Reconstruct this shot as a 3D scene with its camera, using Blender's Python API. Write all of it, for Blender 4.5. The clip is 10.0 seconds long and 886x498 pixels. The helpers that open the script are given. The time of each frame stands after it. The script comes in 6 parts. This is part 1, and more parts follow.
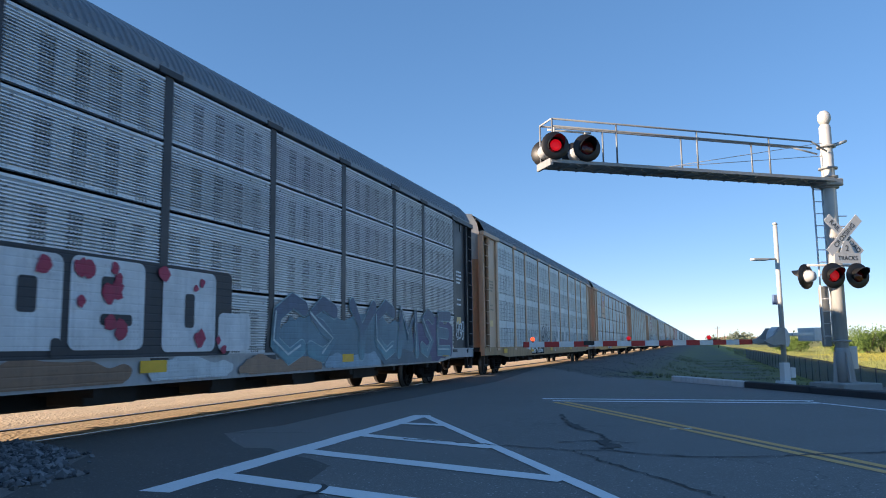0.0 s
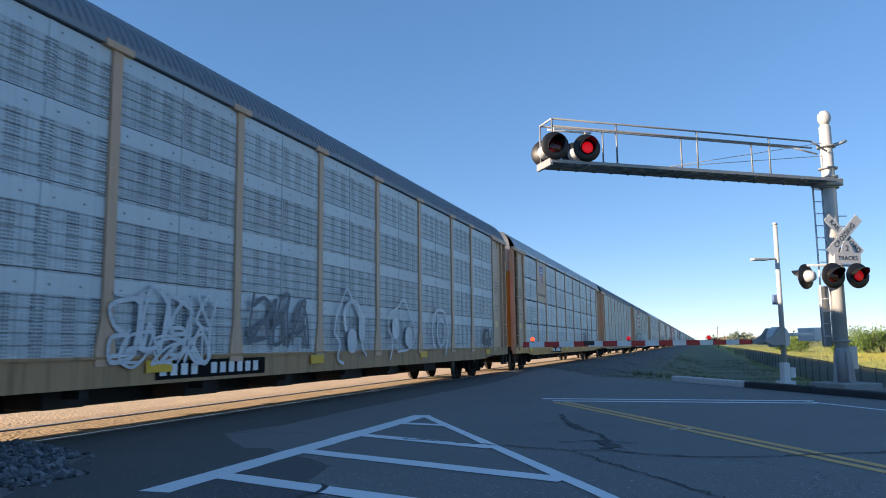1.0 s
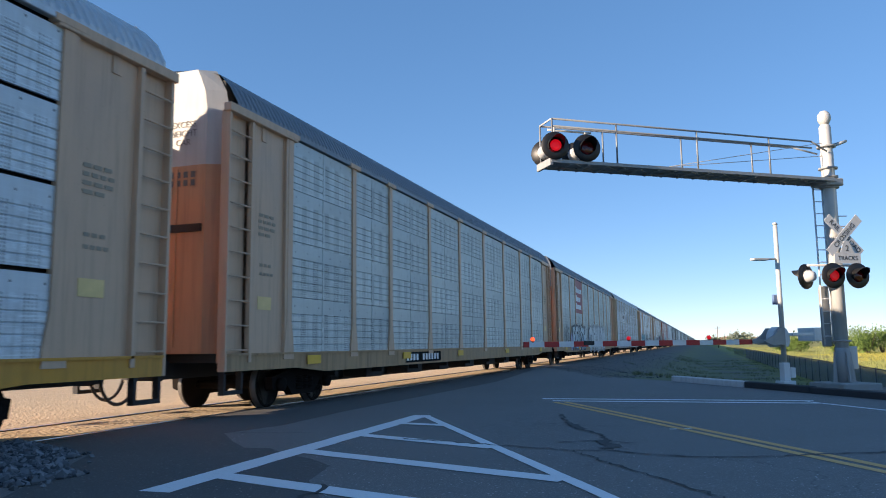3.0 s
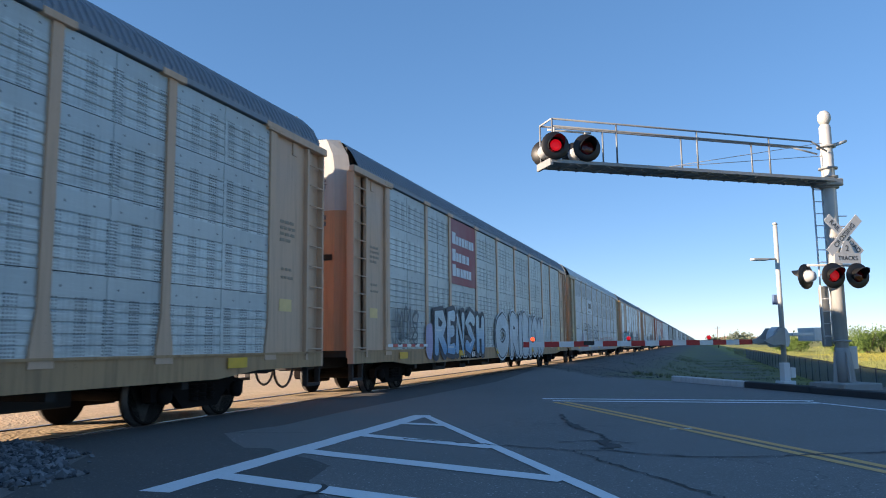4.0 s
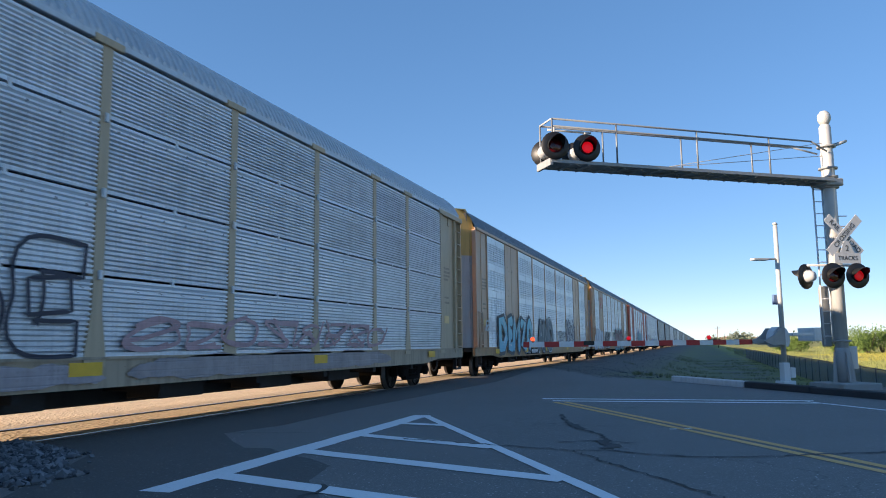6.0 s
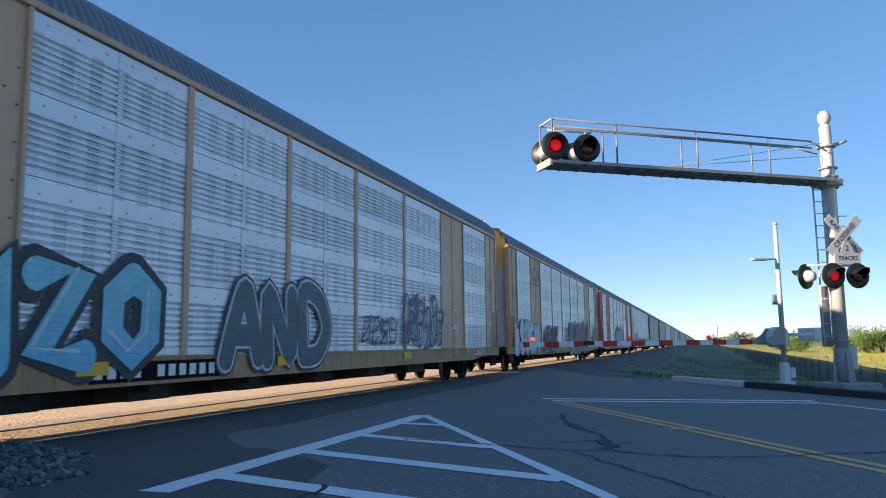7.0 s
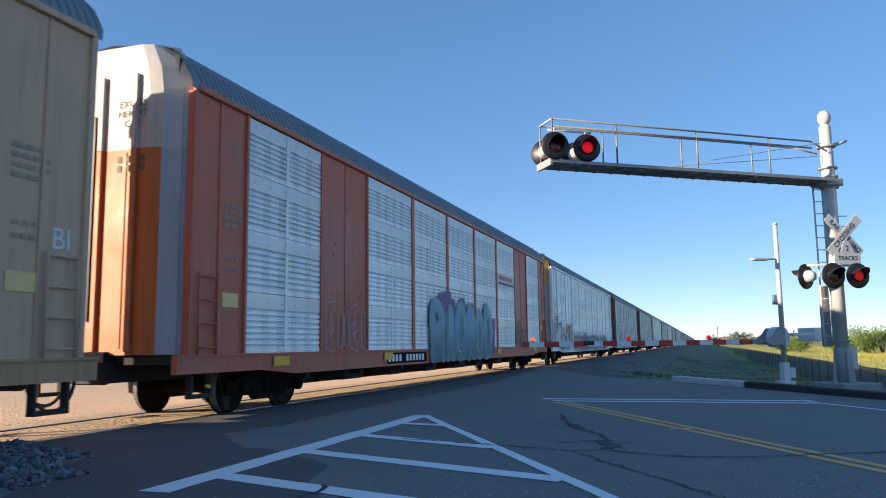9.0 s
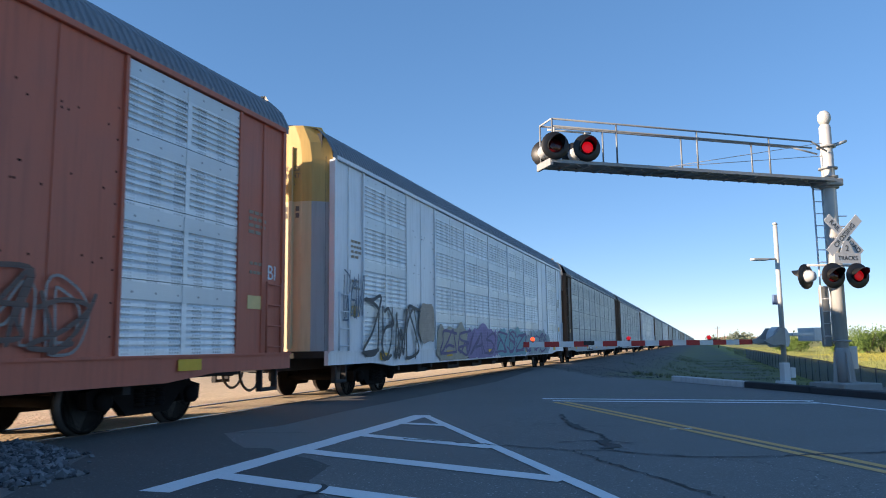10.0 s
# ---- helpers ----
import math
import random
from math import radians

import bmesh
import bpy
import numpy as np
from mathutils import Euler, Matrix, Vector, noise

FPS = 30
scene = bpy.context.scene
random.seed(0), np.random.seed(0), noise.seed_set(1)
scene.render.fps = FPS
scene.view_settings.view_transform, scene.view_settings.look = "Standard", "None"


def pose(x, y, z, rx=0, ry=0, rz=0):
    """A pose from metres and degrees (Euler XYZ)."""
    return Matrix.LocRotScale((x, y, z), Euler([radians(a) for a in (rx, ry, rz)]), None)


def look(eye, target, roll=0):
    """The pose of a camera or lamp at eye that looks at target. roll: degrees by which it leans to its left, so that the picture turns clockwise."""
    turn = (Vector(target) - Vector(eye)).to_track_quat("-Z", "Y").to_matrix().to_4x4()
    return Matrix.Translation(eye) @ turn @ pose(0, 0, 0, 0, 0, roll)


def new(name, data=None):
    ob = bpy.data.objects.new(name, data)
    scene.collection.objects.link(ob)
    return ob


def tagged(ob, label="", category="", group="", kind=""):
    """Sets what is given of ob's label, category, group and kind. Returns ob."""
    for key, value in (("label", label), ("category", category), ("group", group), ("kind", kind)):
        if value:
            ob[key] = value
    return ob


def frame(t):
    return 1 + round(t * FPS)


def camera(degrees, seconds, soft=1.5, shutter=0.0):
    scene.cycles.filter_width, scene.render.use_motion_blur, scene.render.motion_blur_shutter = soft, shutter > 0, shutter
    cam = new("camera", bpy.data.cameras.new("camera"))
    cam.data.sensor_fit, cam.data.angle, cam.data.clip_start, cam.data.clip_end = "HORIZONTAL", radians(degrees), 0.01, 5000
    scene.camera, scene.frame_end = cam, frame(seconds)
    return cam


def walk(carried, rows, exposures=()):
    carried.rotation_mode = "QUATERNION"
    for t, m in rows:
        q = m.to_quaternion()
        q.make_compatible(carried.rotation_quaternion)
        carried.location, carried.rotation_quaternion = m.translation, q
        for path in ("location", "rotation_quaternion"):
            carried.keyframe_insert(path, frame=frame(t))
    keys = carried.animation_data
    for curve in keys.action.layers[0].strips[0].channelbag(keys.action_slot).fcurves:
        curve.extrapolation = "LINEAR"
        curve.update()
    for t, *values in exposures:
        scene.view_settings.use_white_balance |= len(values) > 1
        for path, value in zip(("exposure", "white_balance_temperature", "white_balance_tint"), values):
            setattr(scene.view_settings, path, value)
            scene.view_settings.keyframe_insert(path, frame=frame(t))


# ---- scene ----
# Plan: the near track runs along +y with its centre on x = 0 and its railhead at z = 0.
# A mixed train of tall enclosed car carriers comes down the track at a steady speed;
# a road crosses at a skew, guarded by a cantilever with flashers and a lowered gate.
cam = camera(60.78, 10.0, soft=1.0, shutter=0.05)
EYE = pose(8.43, 0.0, 1.084, 97.273, 0, 18.587) @ pose(0, 0, 0, 0, 0, -0.732)
walk(cam, [(0.0, EYE), (10.0, EYE)], exposures=[(0.0, 1.72, 6650, 20), (10.0, 1.72, 6650, 20)])

# ---------------------------------------------------------------- light
SUN_TURN, SUN_UP = 230.0, 15.5      # degrees clockwise from +y, and above the horizon
world = bpy.data.worlds.new("sky")
scene.world = world
world.use_nodes = True
wn = world.node_tree.nodes
sky = wn.new("ShaderNodeTexSky")
sky.sky_type = "NISHITA"
sky.sun_disc = False
sky.sun_elevation, sky.sun_rotation = radians(SUN_UP), radians(SUN_TURN)
sky.altitude, sky.air_density, sky.dust_density, sky.ozone_density = 2600, 0.82, 0.0, 3.0
wn["Background"].inputs["Strength"].default_value = 0.114
even = wn.new("ShaderNodeGamma")
even.inputs["Gamma"].default_value = 0.58
rich = wn.new("ShaderNodeHueSaturation")
rich.inputs["Saturation"].default_value = 1.42
world.node_tree.links.new(sky.outputs[0], even.inputs["Color"])
world.node_tree.links.new(even.outputs[0], rich.inputs["Color"])
world.node_tree.links.new(rich.outputs[0], wn["Background"].inputs["Color"])
sun = new("sun", bpy.data.lights.new("sun", "SUN"))
sun.data.energy, sun.data.angle, sun.data.color = 3.0, radians(0.53), (1.0, 0.86, 0.64)
sun_way = Vector((-math.sin(radians(SUN_TURN)), -math.cos(radians(SUN_TURN)), -math.tan(radians(SUN_UP))))
sun.matrix_world = look((-40, -30, 30), Vector((-40, -30, 30)) + sun_way)

# ---------------------------------------------------------------- materials


class Nodes:
    """Short hand for building a node material."""

    def __init__(self, name):
        self.mat = bpy.data.materials.new(name)
        self.mat.use_nodes = True
        self.tree = self.mat.node_tree
        self.bsdf = self.tree.nodes["Principled BSDF"]
        self.obj = self.tree.nodes.new("ShaderNodeTexCoord").outputs["Object"]

    def add(self, kind, **values):
        n = self.tree.nodes.new(kind)
        for k, v in values.items():
            n.inputs[k].default_value = v
        return n

    def link(self, a, b):
        self.tree.links.new(a, b)

    def noise(self, scale, detail=5.0, rough=0.6, stretch=None, source=None):
        n = self.add("ShaderNodeTexNoise", Scale=scale, Detail=detail, Roughness=rough)
        v = source or self.obj
        if stretch:
            m = self.add("ShaderNodeMapping", Scale=stretch)
            self.link(v, m.inputs["Vector"])
            v = m.outputs[0]
        self.link(v, n.inputs["Vector"])
        return n.outputs["Fac"]

    def ramp(self, fac, stops):
        r = self.add("ShaderNodeValToRGB")
        els = r.color_ramp.elements
        while len(els) < len(stops):
            els.new(0.5)
        for e, (p, c) in zip(els, stops):
            e.position, e.color = p, (*c, 1) if len(c) == 3 else c
        self.link(fac, r.inputs["Fac"])
        return r.outputs["Color"]

    def mix(self, fac, a, b, blend="MIX"):
        m = self.tree.nodes.new("ShaderNodeMix")
        m.data_type, m.blend_type = "RGBA", blend
        for v, s in ((fac, m.inputs[0]), (a, m.inputs[6]), (b, m.inputs[7])):
            if isinstance(v, (int, float)):
                s.default_value = v
            elif isinstance(v, tuple):
                s.default_value = (*v, 1)
            else:
                self.link(v, s)
        return m.outputs[2]

    def math(self, op, a, b=0.0, c=0.0):
        m = self.tree.nodes.new("ShaderNodeMath")
        m.operation = op
        for v, s in zip((a, b, c), m.inputs):
            if isinstance(v, (int, float)):
                s.default_value = v
            else:
                self.link(v, s)
        return m.outputs[0]

    def xyz(self, source=None):
        s = self.add("ShaderNodeSeparateXYZ")
        self.link(source or self.obj, s.inputs[0])
        return s.outputs

    def random(self):
        return self.tree.nodes.new("ShaderNodeObjectInfo").outputs["Random"]

    def bump(self, height, strength=0.3, distance=0.01):
        b = self.add("ShaderNodeBump", Strength=strength, Distance=distance)
        self.link(height, b.inputs["Height"])
        self.link(b.outputs[0], self.bsdf.inputs["Normal"])

    def done(self, color, rough=0.6, metal=0.0, spec=None):
        for v, k in ((color, "Base Color"), (rough, "Roughness"), (metal, "Metallic")):
            s = self.bsdf.inputs[k]
            if isinstance(v, tuple):
                s.default_value = (*v, 1)
            elif isinstance(v, (int, float)):
                s.default_value = v
            else:
                self.link(v, s)
        if spec is not None:
            self.bsdf.inputs["Specular IOR Level"].default_value = spec
        return self.mat


def shade(c, k):
    return tuple(min(1.0, v * k) for v in c)


def painted(name, color, rough=0.5, dirt=0.5, metal=0.0, rust=(0.16, 0.08, 0.04)):
    """Weathered paint on steel: fading, vertical streaks of grime, specks of rust."""
    n = Nodes(name)
    fade = n.noise(0.9, 6)
    streak = n.noise(3.0, 5, 0.65, (3.0, 3.0, 0.18))
    speck = n.noise(38.0, 3, 0.6)
    c = n.mix(fade, shade(color, 0.78), shade(color, 1.16))
    c = n.mix(n.math("MULTIPLY", n.ramp(streak, [(0.48, (0, 0, 0)), (0.78, (1, 1, 1))]), dirt), c, shade(color, 0.45))
    c = n.mix(n.math("MULTIPLY", n.ramp(speck, [(0.68, (0, 0, 0)), (0.74, (1, 1, 1))]), dirt), c, rust)
    n.bump(n.noise(60.0, 2), 0.08, 0.004)
    return n.done(c, n.ramp(fade, [(0.3, (rough - 0.1,) * 3), (0.7, (rough + 0.15,) * 3)]), metal)


def zinc(name, color=(0.42, 0.46, 0.5), rough=0.5, holes=True, pitch=(0.07, 0.055), dirt=0.6, bands=0.5, lap=0.84, mottle=0.5, metal=0.35, punch=0.9):
    """Weathered galvanised side sheet with rows of small punched holes, bands of grime and streaks."""
    n = Nodes(name)
    x, y, z = n.xyz()
    big = n.noise(0.7, 5, 0.6, (1, 1, 1.4))
    band = n.noise(2.2, 4, 0.6, (0.5, 0.5, 2.0))
    streak = n.noise(4.0, 5, 0.7, (2.2, 2.2, 0.12))
    spangle = n.noise(26.0, 3, 0.7)
    rnd = n.random()
    c = n.mix(big, shade(color, 0.72), shade(color, 1.22))
    c = n.mix(n.math("MULTIPLY", n.ramp(band, [(0.42, (0, 0, 0)), (0.62, (1, 1, 1))]), bands), c, shade(color, 0.62))
    c = n.mix(n.math("MULTIPLY", n.ramp(streak, [(0.5, (0, 0, 0)), (0.75, (1, 1, 1))]), dirt), c, (0.13, 0.12, 0.11))
    c = n.mix(n.math("MULTIPLY", spangle, 0.35), c, shade(color, 1.3))
    c = n.mix(n.math("MULTIPLY", n.ramp(n.noise(5.0, 8, 0.75, (1, 0.6, 1.6)), [(0.42, (0, 0, 0)), (0.66, (1, 1, 1))]), mottle), c, shade(color, 0.58))
    c = n.mix(0.28, c, n.mix(rnd, shade(color, 0.6), shade(color, 1.35)))
    fine = n.noise(9.0, 4, 0.7, (2.4, 2.4, 0.06))
    c = n.mix(n.math("MULTIPLY", n.ramp(fine, [(0.5, (0, 0, 0)), (0.64, (1, 1, 1))]), dirt * 0.7), c, shade(color, 0.42))
    scuff = n.noise(6.0, 4, 0.7, (0.25, 0.25, 7.0))
    c = n.mix(n.math("MULTIPLY", n.ramp(scuff, [(0.55, (0, 0, 0)), (0.66, (1, 1, 1))]), 0.45), c, shade(color, 1.35))
    # plain strip with bolts along the top of each tier
    tier = n.math("FRACT", n.math("DIVIDE", z, 0.985))
    strip = n.ramp(tier, [(0.72, (0, 0, 0)), (0.735, (1, 1, 1)), (0.97, (1, 1, 1)), (0.985, (0, 0, 0))])
    c = n.mix(n.math("MULTIPLY", strip, 0.75), c, shade(color, lap))
    by = n.math("SUBTRACT", n.math("FRACT", n.math("DIVIDE", y, 0.46)), 0.5)
    bz = n.math("SUBTRACT", tier, 0.84)
    bolt = n.math("LESS_THAN", n.math("ADD", n.math("MULTIPLY", n.math("MULTIPLY", by, by), 0.22), n.math("MULTIPLY", bz, bz)), 0.00028)
    c = n.mix(n.math("MULTIPLY", bolt, 0.8), c, (0.05, 0.05, 0.055))
    if holes:
        fy = n.math("SUBTRACT", n.math("FRACT", n.math("DIVIDE", y, pitch[0])), 0.5)
        fz = n.math("SUBTRACT", n.math("FRACT", n.math("DIVIDE", z, pitch[1])), 0.5)
        d = n.math("ADD", n.math("MULTIPLY", n.math("MULTIPLY", fy, fy), pitch[0] ** 2),
                   n.math("MULTIPLY", n.math("MULTIPLY", fz, fz), pitch[1] ** 2))
        # the holes come in blocks with plain strips between
        fb = n.math("FRACT", n.math("DIVIDE", y, pitch[0] * 9))
        open_ = n.math("MULTIPLY", n.math("MULTIPLY", n.math("LESS_THAN", d, (0.33 * min(pitch)) ** 2), n.math("LESS_THAN", fb, 0.45)), n.math("SUBTRACT", 1.0, strip))
        c = n.mix(n.math("MULTIPLY", open_, n.ramp(n.noise(0.8, 2), [(0.38, (punch / 3,) * 3), (0.6, (punch,) * 3)])), c, (0.03, 0.032, 0.036))
    n.bump(n.noise(9.0, 3), 0.12, 0.01)
    return n.done(c, n.ramp(big, [(0.3, (rough - 0.12,) * 3), (0.7, (rough + 0.1,) * 3)]), metal)


def flat(name, color, rough=0.6, metal=0.0, spec=None):
    n = Nodes(name)
    c = n.mix(n.noise(4.0, 5), shade(color, 0.75), shade(color, 1.2))
    return n.done(c, rough, metal, spec)


def glow(name, color, power):
    n = Nodes(name)
    n.bsdf.inputs["Emission Color"].default_value = (*color, 1)
    n.bsdf.inputs["Emission Strength"].default_value = power
    return n.done(shade(color, 0.5), 0.4)


def asphalt_material(name="worn_asphalt", k=1.0):
    n = Nodes(name)
    grit = n.noise(58.0, 4, 0.75)
    patch = n.noise(0.35, 6, 0.6)
    mid = n.noise(2.5, 5, 0.65)
    c = n.mix(patch, shade((0.150, 0.142, 0.132), k), shade((0.255, 0.240, 0.224), k))
    c = n.mix(n.math("MULTIPLY", mid, 0.5), c, shade((0.19, 0.18, 0.17), k))
    c = n.mix(n.ramp(grit, [(0.54, (0, 0, 0)), (0.68, (0.8, 0.8, 0.8))]), c, shade((0.42, 0.41, 0.39), k))
    v = n.add("ShaderNodeTexVoronoi", Scale=0.55)
    v.feature = "DISTANCE_TO_EDGE"
    w = n.add("ShaderNodeVectorMath")
    w.operation = "ADD"
    wob = n.add("ShaderNodeTexNoise", Scale=1.6, Detail=4.0)
    n.link(n.obj, wob.inputs["Vector"])
    n.link(n.obj, w.inputs[0])
    n.link(wob.outputs["Color"], w.inputs[1])
    n.link(w.outputs[0], v.inputs["Vector"])
    line = n.ramp(v.outputs["Distance"], [(0.0, (1, 1, 1)), (0.012, (0, 0, 0))])
    some = n.ramp(n.noise(0.22, 2), [(0.52, (0, 0, 0)), (0.6, (1, 1, 1))])
    c = n.mix(n.math("MULTIPLY", n.math("MULTIPLY", line, some), 0.3), c, (0.03, 0.03, 0.03))
    chip = n.add("ShaderNodeTexVoronoi", Scale=34.0)
    n.link(n.obj, chip.inputs["Vector"])
    few = n.add("ShaderNodeSeparateColor")
    n.link(chip.outputs["Color"], few.inputs[0])
    fleck = n.math("MULTIPLY", n.math("GREATER_THAN", few.outputs[0], 0.93), n.math("LESS_THAN", chip.outputs["Distance"], 0.28))
    c = n.mix(n.math("MULTIPLY", fleck, 0.8), c, shade((0.62, 0.60, 0.56), k))
    n.bump(grit, 0.6, 0.008)
    return n.done(c, 0.86, 0.0, 0.35)


def road_paint(name, color):
    n = Nodes(name)
    worn = n.ramp(n.noise(24.0, 6, 0.75), [(0.55, (0, 0, 0)), (0.72, (1, 1, 1))])
    c = n.mix(n.noise(1.3, 4), shade(color, 0.92), color)
    c = n.mix(n.math("MULTIPLY", worn, 0.25), c, (0.15, 0.15, 0.15))
    n.bump(n.noise(85.0, 3), 0.25, 0.004)
    return n.done(c, 0.7)


def ground_material():
    n = Nodes("dry_grass_ground")
    a = n.noise(0.05, 6)
    b = n.noise(1.8, 6, 0.7)
    c = n.ramp(a, [(0.32, (0.24, 0.26, 0.05)), (0.5, (0.34, 0.33, 0.08)), (0.68, (0.40, 0.33, 0.13))])
    c = n.mix(n.ramp(b, [(0.35, (0, 0, 0)), (0.7, (1, 1, 1))]), c, (0.17, 0.18, 0.05))
    # bare dark soil and gravel on the bank of the track
    x, y, z = n.xyz()
    bank = n.math("SUBTRACT", n.math("ADD", x, n.math("MULTIPLY", n.noise(0.25, 3), 6.0)), 3.0)
    soil = n.mix(n.noise(3.0, 6, 0.7), (0.09, 0.085, 0.078), (0.22, 0.20, 0.175))
    tufts = n.math("MULTIPLY", n.ramp(n.noise(0.5, 4), [(0.36, (0, 0, 0)), (0.5, (0.9, 0.9, 0.9))]), n.ramp(n.math("MULTIPLY", x, 0.1), [(0.44, (0, 0, 0)), (0.66, (1, 1, 1))]))
    soil = n.mix(tufts, soil, n.mix(n.noise(0.9, 4), (0.12, 0.14, 0.055), (0.24, 0.24, 0.11)))
    c = n.mix(n.ramp(n.math("MULTIPLY", bank, 0.05), [(0.62, (0, 0, 0)), (0.72, (1, 1, 1))]), soil, c)
    n.bump(b, 0.6, 0.1)
    return n.done(c, 0.95)


def ballast_material(name, a, b, relief=1.0, size=16.0):
    n = Nodes(name)
    v = n.add("ShaderNodeTexVoronoi", Scale=size)
    n.link(n.obj, v.inputs["Vector"])
    g = n.add("ShaderNodeSeparateColor")
    n.link(v.outputs["Color"], g.inputs[0])
    c = n.mix(g.outputs[0], a, b)
    c = n.mix(n.math("MULTIPLY", n.noise(1.0, 5), 0.5), c, (0.3, 0.22, 0.14))
    n.bump(v.outputs["Distance"], relief, 0.04)
    return n.done(c, 0.9)


def leaf_material(name, a, b):
    n = Nodes(name)
    geo = n.tree.nodes.new("ShaderNodeNewGeometry")
    c = n.mix(geo.outputs["Random Per Island"], a, b)
    n.bsdf.inputs["Subsurface Weight"].default_value = 0.0
    return n.done(c, 0.75)


def stone_material():
    n = Nodes("ballast_stones")
    geo = n.tree.nodes.new("ShaderNodeNewGeometry")
    c = n.mix(geo.outputs["Random Per Island"], (0.02, 0.024, 0.03), (0.26, 0.275, 0.29))
    c = n.mix(n.math("MULTIPLY", n.noise(12.0, 4), 0.35), c, (0.05, 0.055, 0.06))
    n.bump(n.noise(40.0, 3), 0.4, 0.01)
    return n.done(c, 0.85)


ASPHALT = asphalt_material()
ASPHALT_DARK = asphalt_material("newer_dark_asphalt", 0.58)
WHITE_LINE = road_paint("white_road_paint", (0.93, 0.93, 0.92))
YELLOW_LINE = road_paint("yellow_road_paint", (0.85, 0.46, 0.15))
GROUND = ground_material()
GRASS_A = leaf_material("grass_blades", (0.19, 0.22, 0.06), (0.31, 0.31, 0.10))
# darker copy of the grass colour, with the bank's shade put into it
BANK_GRASS = leaf_material("bank_grass_darkened_for_shade", (0.10, 0.12, 0.045), (0.22, 0.22, 0.10))
LEAF = leaf_material("bush_leaves", (0.05, 0.10, 0.018), (0.17, 0.25, 0.045))
FLOWER = leaf_material("yellow_blossom", (0.33, 0.30, 0.05), (0.42, 0.36, 0.06))
# greyed leaf colour: the haze of distance is put into it
FAR_LEAF = leaf_material("hazed_far_tree_leaves", (0.10, 0.13, 0.09), (0.19, 0.21, 0.14))
SEAL = flat("tar_crack_seal", (0.06, 0.058, 0.056), 0.8)
BALLAST = ballast_material("crushed_stone", (0.07, 0.07, 0.07), (0.26, 0.25, 0.24), 0.6, 34.0)
STONES = stone_material()
TAN_DIRT = ballast_material("tan_ballast", (0.56, 0.39, 0.22), (0.76, 0.56, 0.34), 0.5)
CONCRETE = flat("grey_concrete", (0.36, 0.35, 0.33), 0.9)
KERB_WHITE = painted("chipped_white_kerb_paint", (0.7, 0.7, 0.7), 0.7, 0.5)
KERB_DARK = flat("dark_kerb", (0.045, 0.046, 0.05), 0.9)
RAIL_STEEL = painted("rusty_rail", (0.12, 0.075, 0.05), 0.6, 0.3)
RAIL_TOP = flat("polished_rail", (0.6, 0.6, 0.62), 0.25, 0.9)
GALV = painted("galvanised_silver", (0.58, 0.57, 0.54), 0.5, 0.3, 0.1)
GALV_DULL = painted("dull_galvanised", (0.38, 0.38, 0.37), 0.55, 0.4, 0.1)
RAIL_GREY = painted("dull_grey_tube", (0.25, 0.26, 0.27), 0.55, 0.4, 0.2)
PALE_SILVER = painted("pale_silver_paint", (0.82, 0.82, 0.82), 0.5, 0.25)
BLACK = flat("black_paint", (0.012, 0.012, 0.013), 0.45)
WHITE = painted("white_enamel", (0.75, 0.75, 0.74), 0.45, 0.2)
INK = flat("black_ink", (0.02, 0.02, 0.022), 0.6)
RED_DECAL = flat("red_reflective", (0.55, 0.02, 0.02), 0.4)
WHITE_DECAL = flat("white_reflective", (0.8, 0.8, 0.79), 0.4)
# streaked white, toned down to grey to carry the shade on the signs
SIGN_SHEET = painted("weathered_sheeting_greyed_for_shade", (0.55, 0.55, 0.54), 0.5, 0.3)
LENS_DARK = Nodes("dark_red_lens").done((0.09, 0.004, 0.004), 0.12)
RED_GLOW = glow("lit_red_leds", (0.90, 0.008, 0.018), 0.16)
RED_DIM = glow("lit_red_leds_seen_askew", (0.95, 0.012, 0.018), 0.09)
AMBER_GLOW = glow("lit_gate_lamp", (1.0, 0.1, 0.03), 0.6)
UNDER = painted("grimy_underframe", (0.022, 0.02, 0.019), 0.75, 0.6)
TRUCK = flat("cast_truck_steel", (0.016, 0.013, 0.012), 0.95, 0.0, 0.1)
WHEEL = flat("wheel_steel", (0.014, 0.012, 0.011), 0.95, 0.0, 0.1)
TREAD = flat("worn_tread", (0.16, 0.15, 0.14), 0.5, 0.7)
# near-black colour that stands for the shade inside the racks
CORE = flat("rack_inside_shade", (0.035, 0.037, 0.04), 0.9)
STICKER = flat("pale_yellow_sticker", (0.82, 0.56, 0.22), 0.5)
SAFETY = flat("yellow_reflector", (0.85, 0.46, 0.02), 0.5)

# ---------------------------------------------------------------- mesh helpers


def mesh_of(bm, name, material, smooth=False):
    me = bpy.data.meshes.new(name)
    bmesh.ops.recalc_face_normals(bm, faces=bm.faces)
    bm.to_mesh(me)
    bm.free()
    for m in material if isinstance(material, (list, tuple)) else [material]:
        me.materials.append(m)
    if smooth:
        me.polygons.foreach_set("use_smooth", [True] * len(me.polygons))
    return me


def part(name, bm, material, parent=None, label="", smooth=False, m=None):
    """Links a bmesh, or a ready mesh, as one mesh object under a thing or a part."""
    me = bm if isinstance(bm, bpy.types.Mesh) else mesh_of(bm, name, material, smooth)
    ob = new(name, me)
    if parent is not None:
        ob.parent = parent
    if m is not None:
        ob.matrix_basis = m
    return tagged(ob, label)


def empty(name, m, label, category, group="", kind=""):
    ob = new(name)
    ob.empty_display_size = 0.2
    ob.matrix_basis = m
    return tagged(ob, label, category, group, kind)


